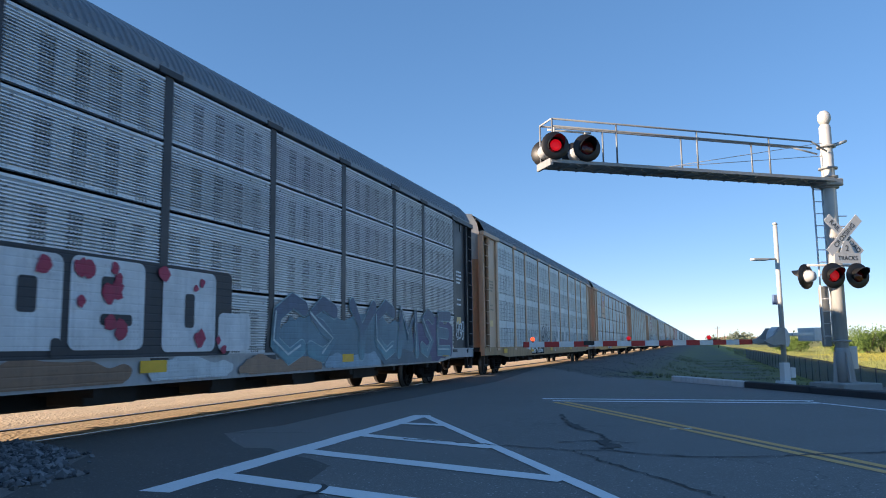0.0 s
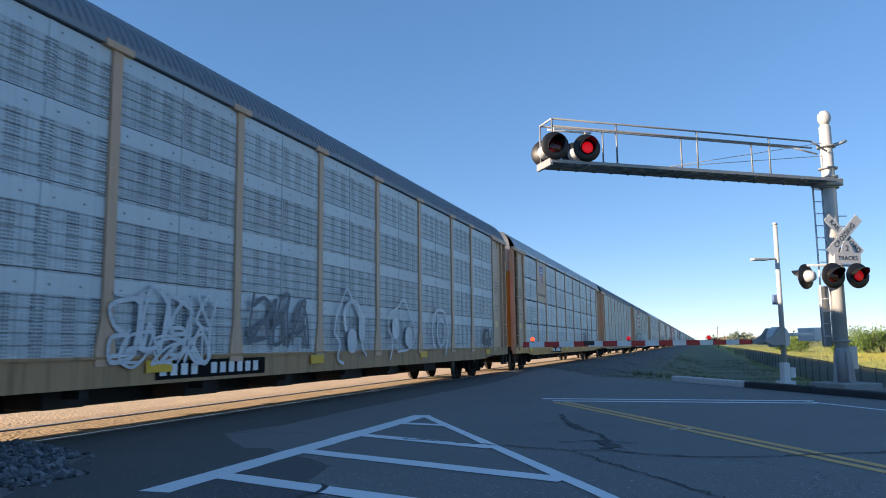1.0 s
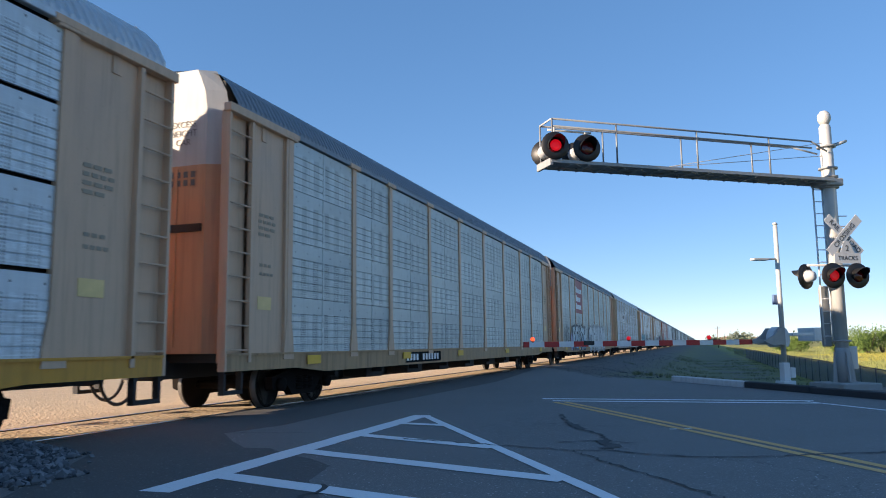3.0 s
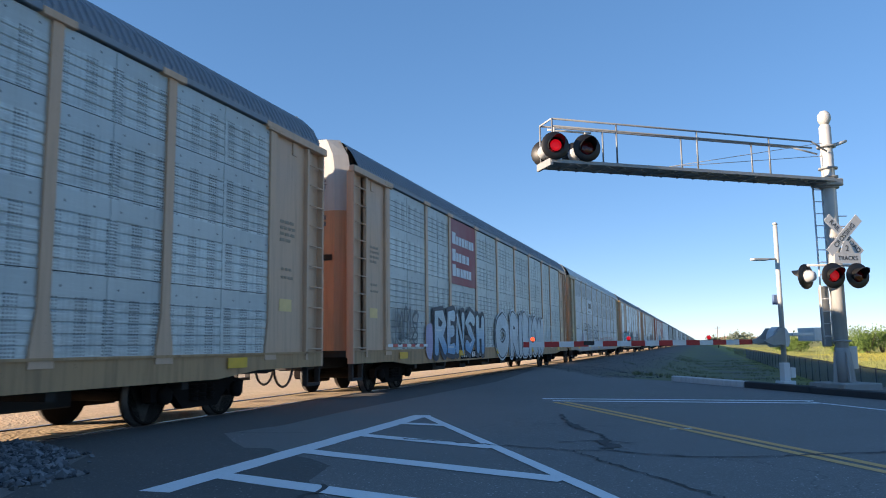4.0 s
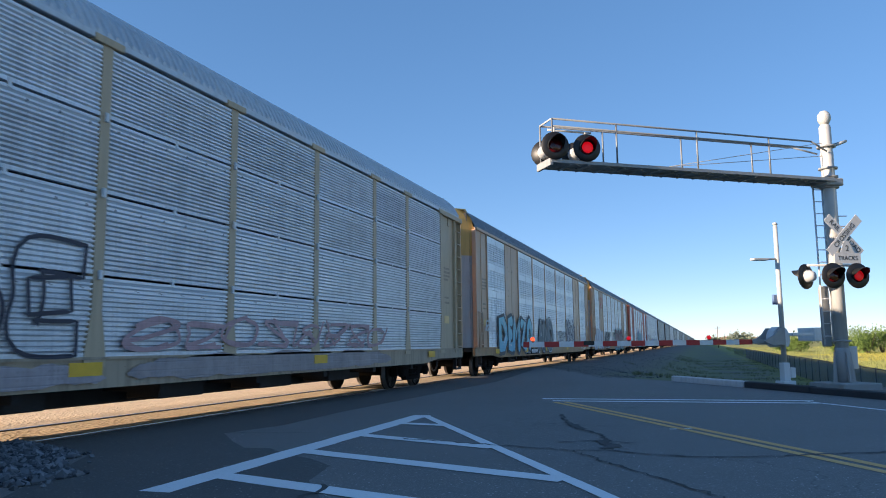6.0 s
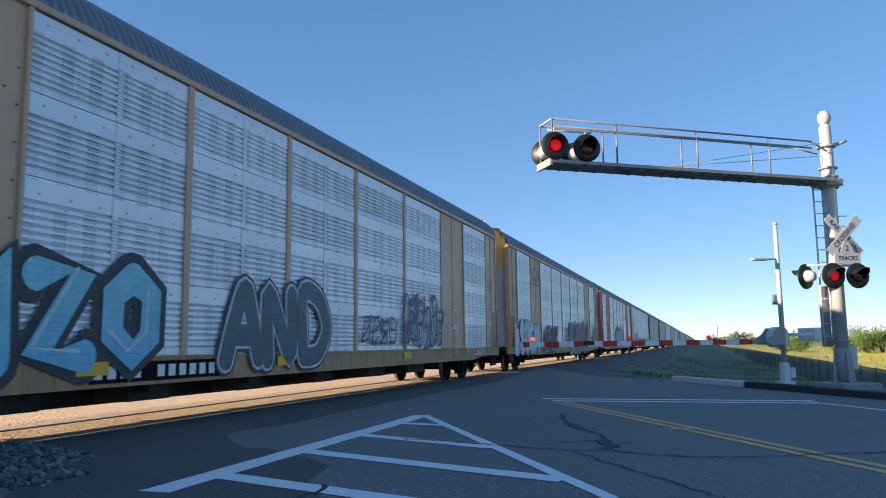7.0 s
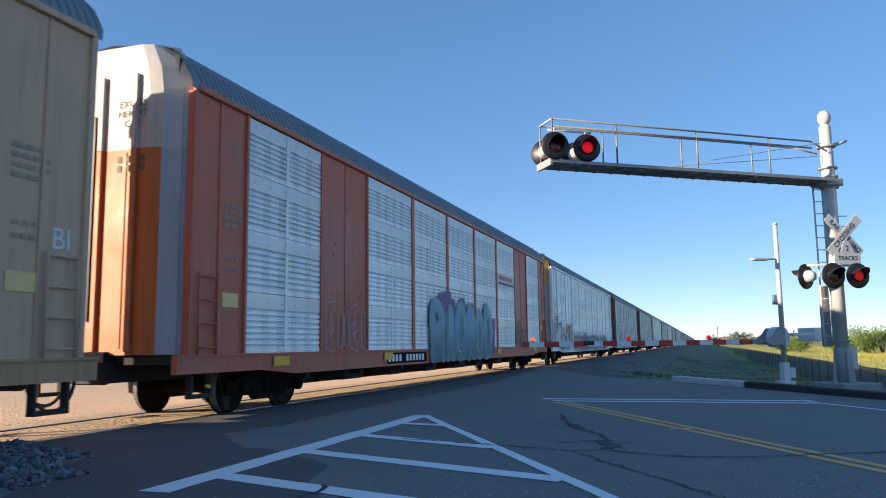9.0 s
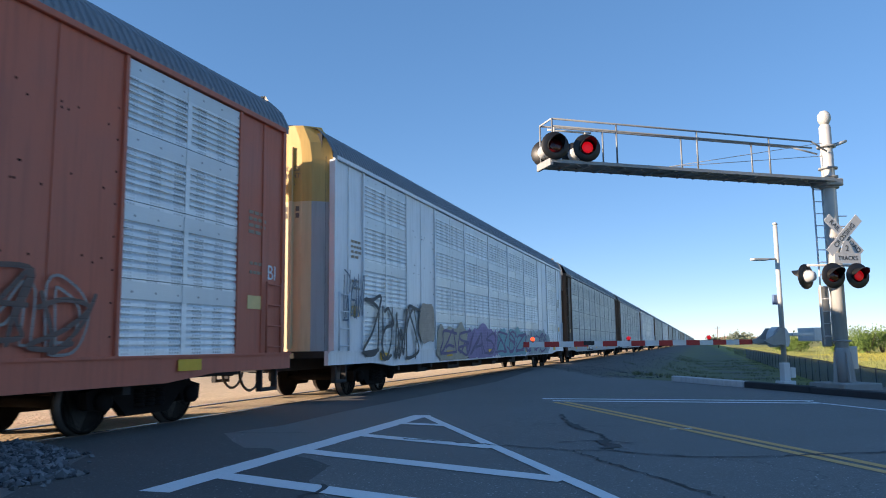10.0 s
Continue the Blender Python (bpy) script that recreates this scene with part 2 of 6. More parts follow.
def add_box(bm, x0, x1, y0, y1, z0, z1, bevel=0.0, m=None, mat=0):
    vs = [bm.verts.new(p) for p in ((x0, y0, z0), (x1, y0, z0), (x1, y1, z0), (x0, y1, z0),
                                    (x0, y0, z1), (x1, y0, z1), (x1, y1, z1), (x0, y1, z1))]
    fs = [bm.faces.new([vs[i] for i in f]) for f in
          ((3, 2, 1, 0), (4, 5, 6, 7), (0, 1, 5, 4), (1, 2, 6, 5), (2, 3, 7, 6), (3, 0, 4, 7))]
    for f in fs:
        f.material_index = mat
    if bevel:
        es = list({e for f in fs for e in f.edges})
        r = bmesh.ops.bevel(bm, geom=es, offset=bevel, segments=1, affect="EDGES")
        vs = list({v for f in fs if f.is_valid for v in f.verts} | {v for f in r["faces"] for v in f.verts})
    if m is not None:
        bmesh.ops.transform(bm, matrix=m, verts=vs)
    return bm


def box(x0, x1, y0, y1, z0, z1, bevel=0.0):
    return add_box(bmesh.new(), x0, x1, y0, y1, z0, z1, bevel)


def add_tube(bm, a, b, r0, r1=None, n=12, caps=True, mat=0):
    """A round bar from a to b."""
    a, b = Vector(a), Vector(b)
    r1 = r0 if r1 is None else r1
    q = (b - a).to_track_quat("Z", "Y").to_matrix()
    rings = []
    for c, r in ((a, r0), (b, r1)):
        rings.append([bm.verts.new(c + q @ Vector((r * math.cos(2 * math.pi * i / n), r * math.sin(2 * math.pi * i / n), 0))) for i in range(n)])
    fs = [bm.faces.new((rings[0][i], rings[0][(i + 1) % n], rings[1][(i + 1) % n], rings[1][i])) for i in range(n)]
    for f in fs:
        f.smooth = True
    if caps:
        fs += [bm.faces.new(rings[0][::-1]), bm.faces.new(rings[1])]
    for f in fs:
        f.material_index = mat
    return bm


def tube(a, b, r0, r1=None, n=12):
    return add_tube(bmesh.new(), a, b, r0, r1, n)


def add_lathe(bm, profile, axis="Z", n=20, m=None, mat=0):
    """A turned body: profile of (radius, height)."""
    rings = []
    for r, h in profile:
        ring = []
        for i in range(n):
            c, s = math.cos(2 * math.pi * i / n) * r, math.sin(2 * math.pi * i / n) * r
            p = Vector((c, s, h)) if axis == "Z" else Vector((h, c, s)) if axis == "X" else Vector((c, h, s))
            ring.append(bm.verts.new(m @ p if m is not None else p))
        rings.append(ring)
    for k in range(len(rings) - 1):
        for i in range(n):
            f = bm.faces.new((rings[k][i], rings[k][(i + 1) % n], rings[k + 1][(i + 1) % n], rings[k + 1][i]))
            f.smooth, f.material_index = True, mat
    for ring, r in ((rings[0][::-1], profile[0][0]), (rings[-1], profile[-1][0])):
        if r > 1e-4:
            bm.faces.new(ring).material_index = mat
    return bm


def lathe(profile, axis="Z", n=20):
    return add_lathe(bmesh.new(), profile, axis, n)


def add_prism(bm, outline, y0, y1, plane="xz", mat=0):
    """A flat outline drawn in a plane and pulled along the third axis."""
    put = {"xz": lambda a, b, c: (a, c, b), "yz": lambda a, b, c: (c, a, b), "xy": lambda a, b, c: (a, b, c)}[plane]
    lo = [bm.verts.new(put(a, b, y0)) for a, b in outline]
    hi = [bm.verts.new(put(a, b, y1)) for a, b in outline]
    k = len(outline)
    fs = [bm.faces.new(lo[::-1]), bm.faces.new(hi)]
    fs += [bm.faces.new((lo[i], lo[(i + 1) % k], hi[(i + 1) % k], hi[i])) for i in range(k)]
    for f in fs:
        f.material_index = mat
    return bm


def prism(outline, y0, y1, plane="xz"):
    return add_prism(bmesh.new(), outline, y0, y1, plane)


def sheet(points, z=0.0):
    bm = bmesh.new()
    bm.faces.new([bm.verts.new((x, y, z)) for x, y in points])
    return bm

# ---------------------------------------------------------------- ground, track, road
ALONG = Vector((-0.495, 0.869))      # the road's way towards the track
ACROSS = Vector((0.869, 0.495))      # from the near side of the road to the gate


def road_point(u, v):
    """A place u metres across the road and v metres along it."""
    p = ACROSS * u + ALONG * v
    return p.x, p.y


def ground_height(x, y):
    """Level near the road and on the track bed, falling to the field beside it."""
    u = ACROSS.x * x + ACROSS.y * y
    east = max(0.0, min(1.0, (x - 2.9 - max(0.0, (y - 22.0)) * 0.004) / 6.0))
    far = max(0.0, min(1.0, (u - 19.6) / 3.5))
    east = east * east * (3 - 2 * east)
    far = far * far * (3 - 2 * far)
    west = max(0.0, min(1.0, (-x - 0.9) / 2.0))
    return -0.05 - 1.05 * east * far - 1.0 * west


def grid_mesh(xs, ys, height):
    bm = bmesh.new()
    rows = [[bm.verts.new((x, y, height(x, y))) for y in ys] for x in xs]
    for a, b in zip(rows, rows[1:]):
        for k in range(len(ys) - 1):
            f = bm.faces.new((a[k], b[k], b[k + 1], a[k + 1]))
            f.smooth = True
    return bm


def steps(*spans):
    out = [spans[0][0]]
    for a, b, s in spans:
        n = max(1, round((b - a) / s))
        out += [a + (b - a) * (i + 1) / n for i in range(n)]
    return out


gx = steps((-2600, -200, 600), (-200, -20, 30), (-20, 30, 1.0), (30, 90, 6), (90, 400, 60), (400, 3000, 650))
gy = steps((-800, -60, 120), (-60, -10, 8), (-10, 60, 1.2), (60, 200, 7), (200, 800, 60), (800, 4600, 760))
ground = part("ground", grid_mesh(gx, gy, ground_height), GROUND, smooth=True)
tagged(ground, "sunlit grassy field beside the raised track", "ground", kind="structure")

road = part("road", prism([(0.82, -60), (60, -60), road_point(18.0, -60), road_point(18.0, 6.2), (7.9, 22.4), (5.1, 26.3),
                           (2.2, 34.0), (0.82, 37.0)], -0.045, -0.012, "xy"), ASPHALT)
tagged(road, "dark worn asphalt road with hairline cracks", "road", kind="structure")

patch = part("asphalt_patch", prism([(0.82, 6.6), (2.3, 6.5), (3.0, 5.2), (3.9, 3.6), (5.5, 3.9), (5.75, 5.1), (5.3, 5.75), (5.11, 6.5), (4.73, 6.84), (4.3, 7.08), (3.89, 7.45), (3.6, 7.4), (3.1, 7.9), (2.5, 8.6),
                                       (2.75, 9.6), (2.6, 12.0), (2.6, 22.0), (1.5, 33.0), (0.82, 35.0)], -0.02, -0.0105, "xy"), ASPHALT_DARK)
tagged(patch, "smoother dark strip of asphalt beside the rail", "road", kind="structure")

PITCH, TRACK_S, TRACK_N = 28.6, -260.0, 1400.0
bed = part("track_bed", prism([(-90, -0.9), (-80, -0.34), (-3.0, -0.2), (-2.0, -0.05), (-0.82, -0.03), (0.815, -0.03), (0.815, -0.4), (-80, -0.9)], TRACK_S, TRACK_N, "xz"), TAN_DIRT)
tagged(bed, "tan crushed-stone bed under and beyond the rails", "ballast", kind="structure")
shoulder = part("ballast_shoulder", prism([(0.82, -0.03), (2.2, -0.055), (3.6, -0.36), (0.82, -1.0)], 37.0, TRACK_N, "xz"), BALLAST)
tagged(shoulder, "grey crushed-stone shoulder sloping to the field", "ballast", kind="structure")
pad = part("crossing_panel", prism([(-0.68, -0.028), (0.68, -0.028), (0.68, -0.016), (-0.68, -0.016)], 6.0, 37.0, "xz"), TAN_DIRT)
tagged(pad, "dusty tan infill between the rails", "crossing", kind="structure")


def stones(name, places, label, small=0.02, large=0.05):
    """Angular crushed stones, one stuff object."""
    verts, faces = [], []
    rnd = random.Random(7)
    base = [(1, 0, 0), (-1, 0, 0), (0, 1, 0), (0, -1, 0), (0, 0, 1), (0, 0, -1)]
    tri = [(0, 2, 4), (2, 1, 4), (1, 3, 4), (3, 0, 4), (2, 0, 5), (1, 2, 5), (3, 1, 5), (0, 3, 5)]
    for x, y, z in places:
        r = rnd.uniform(small, large)
        q = Euler((rnd.uniform(0, 6), rnd.uniform(0, 6), rnd.uniform(0, 6))).to_matrix()
        k = len(verts)
        for v in base:
            p = q @ (Vector(v) * r * rnd.uniform(0.65, 1.2))
            verts.append((x + p.x, y + p.y, z + p.z * 0.8 + r * 0.3))
        faces += [(k + i, k + j, k + m) for i, j, m in tri]
    me = bpy.data.meshes.new(name)
    me.from_pydata(verts, [], faces)
    me.materials.append(STONES)
    return tagged(new(name, me), label, "gravel", kind="stuff")


def heap_edge(y):
    """The eastern limit of the loose ballast south of the road."""
    return 0.85 + 2.25 * max(0.0, min(1.0, (6.9 - y) / 1.5)) ** 0.55 + 0.12 * math.sin(y * 5.1) + 0.07 * math.sin(y * 13.0)


rr = random.Random(3)
spots = []
for i in range(26000):
    y = 6.9 - 9.5 * rr.random() ** 1.3
    x = rr.uniform(0.95, 3.6)
    e = heap_edge(y)
    if x < e or rr.random() < 0.02 * max(0.0, 1 - (x - e) / 0.5):
        spots.append((x, y, -0.012 + 0.05 * max(0.0, min(1.0, (e - x) / 0.4)) * rr.random()))
stones("loose_ballast", spots, "loose grey crushed ballast beside the rail", 0.024, 0.07)
spots = []
for i in range(3600):
    y = 25.0 + 60 * rr.random() ** 1.6
    x = rr.uniform(1.0, 7.2)
    lo = 2.2 + max(0.0, 34 - y) * 0.36
    if x > lo - 0.4 * rr.random() or y > 37:
        z = max(ground_height(x, y), -0.055 - 0.279 * max(0.0, x - 2.2)) if y > 37 else ground_height(x, y) + 0.03
        spots.append((x, y, z))
stones("slope_ballast", spots, "scattered grey stones on the bank beside the road", 0.01, 0.032)


def crack(name, points, width, label):
    """A sealed crack: a thin wandering strip of tar."""
    rnd = random.Random(len(points) * 13 + int(points[0][0] * 7))
    bm = bmesh.new()
    prev, z = None, -0.0042 + 0.0035 * width
    for (xa, ya), (xb, yb) in zip(points, points[1:]):
        d = Vector((xb - xa, yb - ya))
        n = max(2, int(d.length / 0.09))
        side = Vector((-d.y, d.x)).normalized()
        for i in range(n):
            w = width * rnd.uniform(0.35, 1.3)
            c = Vector((xa, ya)) + d * i / n + side * rnd.uniform(-0.035, 0.035)
            row = (bm.verts.new((*(c - side * w / 2), z)), bm.verts.new((*(c + side * w / 2), z)))
            if prev:
                bm.faces.new((prev[0], row[0], row[1], prev[1]))
            prev = row
    return tagged(part(name, bm, SEAL), label, "crack", kind="structure")


def rail(x):
    bm = bmesh.new()
    add_prism(bm, [(x - 0.07, -0.17), (x + 0.07, -0.17), (x + 0.07, -0.155), (x + 0.012, -0.13), (x + 0.012, -0.045),
                   (x + 0.036, -0.035), (x + 0.036, -0.004), (x - 0.036, -0.004), (x - 0.036, -0.035), (x - 0.012, -0.045),
                   (x - 0.012, -0.13), (x - 0.07, -0.155)], TRACK_S, TRACK_N, "xz")
    ob = part("rail", bm, RAIL_STEEL)
    part("railhead", prism([(x - 0.03, -0.004), (x + 0.03, -0.004), (x + 0.024, 0.0), (x - 0.024, 0.0)], TRACK_S, TRACK_N, "xz"), RAIL_TOP, ob, "polished running surface")
    return tagged(ob, "rusty steel rail with a polished top", "rail", "rails of the track", "structure")


rail(0.752), rail(-0.752)


def stripe(name, a, b, width, material, label, parent=None, z=-0.012):
    """A painted line on the road, from a to b, with slightly uneven edges."""
    a, b = Vector(a), Vector(b)
    d = (b - a)
    n = max(2, int(d.length / 0.25))
    side = Vector((-d.y, d.x)).normalized() * width / 2
    bm = bmesh.new()
    lo, hi = [], []
    for i in range(n + 1):
        p = a + d * i / n
        lo.append(bm.verts.new((*(p - side * random.uniform(0.93, 1.05)), z + 0.004)))
        hi.append(bm.verts.new((*(p + side * random.uniform(0.93, 1.05)), z + 0.004)))
    for i in range(n):
        bm.faces.new((lo[i], lo[i + 1], hi[i + 1], hi[i]))
    ob = part(name, bm, material, parent)
    return ob if parent else tagged(ob, label, "road marking", "", "structure")


# hatched island between the track and the road
isl = stripe("hatched_island", (4.375, 4.98), (4.21, 11.45), 0.28, WHITE_LINE, "white painted triangle with slanting bars on the asphalt", None, -0.0105)
stripe("edge_line", (4.3, 11.32), (8.9, 3.78), 0.13, WHITE_LINE, "", isl, -0.0092)
for a, b, w in (((4.27, 10.23), (5.05, 10.08), 0.20), ((4.39, 8.77), (6.28, 8.04), 0.23), ((4.43, 7.29), (7.33, 6.28), 0.25), ((4.47, 5.75), (8.2, 4.62), 0.25),
                ((4.9, 4.2), (8.9, 3.0), 0.25)):
    stripe("bar", a, b, w, WHITE_LINE, "", isl, -0.0098)
for off in (-0.1, 0.1):
    s = stripe("centre_line", road_point(12.27 + off, 9.75), road_point(12.27 + off, -30), 0.115, YELLOW_LINE, "double yellow centre line on the asphalt")
for k, w in ((0.0, 0.16), (0.55, 0.14)):
    stripe("stop_line", (5.35 + k * 0.55, 15.35 - k), (10.35, 15.5 - k), w + 0.04, WHITE_LINE, "thin double white stop line")
# a sun glint on the asphalt, drawn as a fixed stroke of white
stripe("worn_mark", (8.0, 10.22), (8.26, 10.38), 0.05, WHITE_LINE, "short white stroke painted for a sun glint on the asphalt")
stripe("lane_edge_line", (10.2, 15.3), road_point(16.02, -30), 0.1, WHITE_LINE, "white line along the road's edge")


def kerb(name, u, v0, v1, material, label):
    bm = bmesh.new()
    n = max(1, round((v1 - v0) / 2.4))
    ob = None
    for i in range(n):
        a, b = v0 + (v1 - v0) * i / n, v0 + (v1 - v0) * (i + 1) / n - 0.015
        m = Matrix((( -ACROSS.x * -1, ALONG.x, 0, 0), (ACROSS.y, ALONG.y, 0, 0), (0, 0, 1, 0), (0, 0, 0, 1)))
        add_box(bm, u, u + 0.2, a, b, -0.2, 0.13 + random.uniform(-0.008, 0.008), 0.02, m)
    return tagged(part(name, bm, material), label, "kerb", kind="structure")


kerb("kerb_white", 17.92, 12.6, 16.15, KERB_WHITE, "kerb with chipped white paint at the road's end")
kerb("kerb_dark", 17.92, -40, 12.55, KERB_DARK, "dark grimy concrete kerb along the road")
walkway = part("pavement", prism([road_point(18.12, -40), road_point(21.4, -40), road_point(21.4, 12.3), road_point(18.12, 12.3)], -0.5, -0.06, "xy"), BALLAST)
tagged(walkway, "gravel strip behind the kerb where the signal stands", "pavement", kind="structure")

crack("crack_seal", [(6.32, 11.99), (6.5, 11.2), (6.72, 10.4), (6.97, 9.94), (7.27, 9.4), (7.37, 8.63), (7.44, 8.08)], 0.06, "dark sealed crack in the asphalt")
crack("crack_seal", [(6.62, 10.75), (6.78, 10.3), (7.0, 9.9)], 0.15, "wide dark tar patch on a crack")
crack("crack_seal", [(7.3, 8.9), (7.42, 8.6), (7.52, 8.4), (7.44, 8.12)], 0.17, "wide dark tar patch on a crack")
crack("crack_seal", [(5.0, 8.55), (5.69, 8.37), (6.29, 8.21), (7.13, 8.01), (7.46, 8.09), (7.86, 7.88), (8.53, 7.85), (9.03, 8.03), (10.11, 8.61), (11.5, 9.1)], 0.045, "thin sealed crack across the asphalt")
crack("crack_seal", [(7.13, 8.01), (7.26, 7.73), (7.73, 7.05), (8.08, 6.5), (8.51, 5.88), (8.8, 5.2)], 0.03, "thin sealed crack along the asphalt")
crack("crack_seal", [(6.85, 8.63), (7.31, 8.87), (7.81, 8.68)], 0.035, "thin sealed crack across the asphalt")
crack("crack_seal", [(2.48, 8.63), (3.2, 8.75), (4.1, 8.9)], 0.025, "thin sealed crack across the asphalt")
crack("crack_seal", [(5.52, 5.62), (5.62, 5.4), (5.58, 5.15), (5.75, 4.9)], 0.05, "dark crack through a painted bar")

# ---------------------------------------------------------------- crossing signals
MAST = Vector((11.64, 20.36, 0.09))
FACE = math.degrees(math.atan2(-0.869, 0.495))   # lamps look back down the road


def flasher(name, place, turn, parent, label, lit=True, leds=None):
    """A crossing lamp: housing, round black background, hood, dark lens and the lit array that comes and goes."""
    lamp = part(name, lathe([(0.05, -0.24), (0.11, -0.2), (0.145, -0.1), (0.15, 0.0)], "X", 20), GALV if lit else SIGN_SHEET, parent, label, m=pose(*place, 0, 0, turn))
    back = lathe([(0.0, 0.0), (0.30, 0.0), (0.305, 0.012), (0.30, 0.024), (0.165, 0.024)], "X", 28)
    part("background", back, BLACK, lamp, "round black background plate")
    hood = bmesh.new()
    k = 18
    outer = []
    for i in range(k + 1):
        a = radians(-25 + 230 * i / k)
        reach = 0.10 + 0.24 * max(0.0, math.sin(a)) ** 0.7
        c, s = math.cos(a), math.sin(a)
        outer.append([hood.verts.new((x, r * c, r * s)) for x, r in ((0.02, 0.172), (reach, 0.176), (reach, 0.168), (0.02, 0.164))])
    for a, b in zip(outer, outer[1:]):
        for j in range(4):
            hood.faces.new((a[j], b[j], b[(j + 1) % 4], a[(j + 1) % 4]))
    hood.faces.new(outer[0]), hood.faces.new(outer[-1][::-1])
    part("hood", hood, BLACK, lamp)
    part("lens", lathe([(0.158, 0.022), (0.155, 0.034), (0.11, 0.05), (0.0, 0.056)], "X", 24), LENS_DARK, lamp, "dark red glass lens")
    if lit:
        return part("led_array", lathe([(0.0, -0.02), (0.125, -0.02), (0.122, -0.012), (0.07, -0.003), (0.0, 0.0)], "X", 24), leds or RED_GLOW, lamp, "glowing red lamp array")
    return None


LEFT_LEDS, RIGHT_LEDS = [], []


def cantilever_signal():
    root = empty("crossing_signal", Matrix.Translation(MAST), "tall silver crossing signal mast with a cantilever arm and red flashers", "signal")
    part("foundation", box(-0.62, 0.62, -0.5, 0.5, -0.5, 0.0, 0.02), CONCRETE, root, "concrete footing", m=pose(0, 0, 0, 0, 0, FACE))
    base = bmesh.new()
    add_lathe(base, [(0.17, 0.0), (0.17, 0.8), (0.15, 0.82)], n=20)
    for a in (20, 110, 200, 290):
        m = pose(0, 0, 0.0, 0, 0, a)
        add_box(base, 0.14, 0.3, -0.03, 0.03, 0, 0.03, 0, m)
        vs = [base.verts.new(m @ Vector(p)) for p in ((0.17, 0.02, 0.0), (0.28, 0.02, 0.0), (0.2, 0.02, 0.72), (0.17, 0.02, 0.72),
                                                     (0.17, -0.02, 0.0), (0.28, -0.02, 0.0), (0.2, -0.02, 0.72), (0.17, -0.02, 0.72))]
        for f in ((0, 1, 2, 3), (7, 6, 5, 4), (0, 4, 5, 1), (1, 5, 6, 2), (2, 6, 7, 3), (3, 7, 4, 0)):
            base.faces.new([vs[i] for i in f])
    part("base", base, GALV_DULL, root)
    part("mast", lathe([(0.15, 0.5), (0.15, 5.6), (0.138, 5.62), (0.138, 6.25), (0.115, 6.3), (0.09, 6.32)], n=24), GALV, root)
    part("mast_cap", lathe([(0.07, 6.3), (0.12, 6.36), (0.16, 6.46), (0.15, 6.57), (0.08, 6.66), (0.0, 6.68)], n=20), GALV, root, "round silver bell on top")
    for z in (4.72, 4.98, 5.2, 5.75, 0.98):
        part("clamp", lathe([(0.15, -0.02), (0.22, -0.02), (0.22, 0.02), (0.15, 0.02)], n=16), GALV_DULL, root, m=pose(0, 0, z))
    # the arm points away from the mast towards the middle of the road
    turn = pose(0, 0, 0, 0, 0, 216.2)
    beam = bmesh.new()
    L = 7.68
    for y in (-0.32, 0.32):
        add_box(beam, 0.1, L, y - 0.03, y + 0.03, 4.815, 4.885, 0, turn)
    for i in range(18):
        x = 0.25 + (L - 0.3) * i / 17
        add_box(beam, x - 0.025, x + 0.025, -0.3, 0.3, 4.79, 4.83, 0, turn)
    for i in range(9):
        x = 0.25 + (L - 0.9) * i / 9
        d = 0.8
        for s in (1, -1):
            m = turn @ pose(x + d / 2, 0, 4.81, 0, 0, s * 36)
            add_box(beam, -0.5, 0.5, -0.009, 0.009, -0.009, 0.009, 0, m)
    add_box(beam, L - 0.04, L + 0.03, -0.34, 0.34, 4.75, 4.91, 0.01, turn)
    part("arm", beam, GALV_DULL, root)
    part("arm_bracket", add_box(bmesh.new(), -0.2, 0.34, -0.26, 0.26, 4.74, 4.92, 0.02, turn), GALV_DULL, root)
    walk_bm = bmesh.new()
    for i in range(150):
        x = 0.3 + (L - 0.4) * i / 149
        add_box(walk_bm, x - 0.018, x + 0.018, -0.29, 0.29, 4.872, 4.9, 0, turn)
    part("walkway_grating", walk_bm, GALV_DULL, root)
    # hand rails on both sides of the walkway
    def rails(y):
        bm = bmesh.new()
        for z, x1 in ((5.78, L - 0.08), (5.62, L - 0.08)):
            if z > 5.7 or y > 0:
                add_tube(bm, turn @ Vector((0.75, y, z - 0.02)), turn @ Vector((x1, y, z)), 0.022, n=8)
        add_tube(bm, turn @ Vector((0.75, y, 5.76)), turn @ Vector((0.15, y * 0.5, 5.6)), 0.022, n=8)
        for x in (L - 0.06, L * 0.79, L * 0.52, L * 0.26):
            add_tube(bm, turn @ Vector((x, y, 4.85)), turn @ Vector((x, y, 5.78)), 0.02, n=8)
        return bm
    part("handrail", rails(0.3), RAIL_GREY, root)
    part("handrail", rails(-0.3), RAIL_GREY, root)
    tip = bmesh.new()
    add_tube(tip, turn @ Vector((L - 0.06, -0.3, 5.78)), turn @ Vector((L - 0.06, 0.3, 5.78)), 0.02, n=8)
    add_tube(tip, turn @ Vector((L - 0.25, 0, 4.9)), turn @ Vector((L - 0.25, 0, 5.7)), 0.035, n=10)
    add_tube(tip, turn @ Vector((L - 1.0, 0, 4.9)), turn @ Vector((L - 1.0, 0, 5.62)), 0.035, n=10)
    add_tube(tip, turn @ Vector((L - 1.15, 0, 5.62)), turn @ Vector((L - 0.1, 0, 5.62)), 0.025, n=8)
    part("lamp_bracket", tip, GALV, root)
    for z in (5.02, 5.35):
        part("stay_cable", tube(turn @ Vector((0.1, 0.0, z + 0.5)), turn @ Vector((L * 0.62, 0.28, 4.9)), 0.008, n=6), GALV_DULL, root)
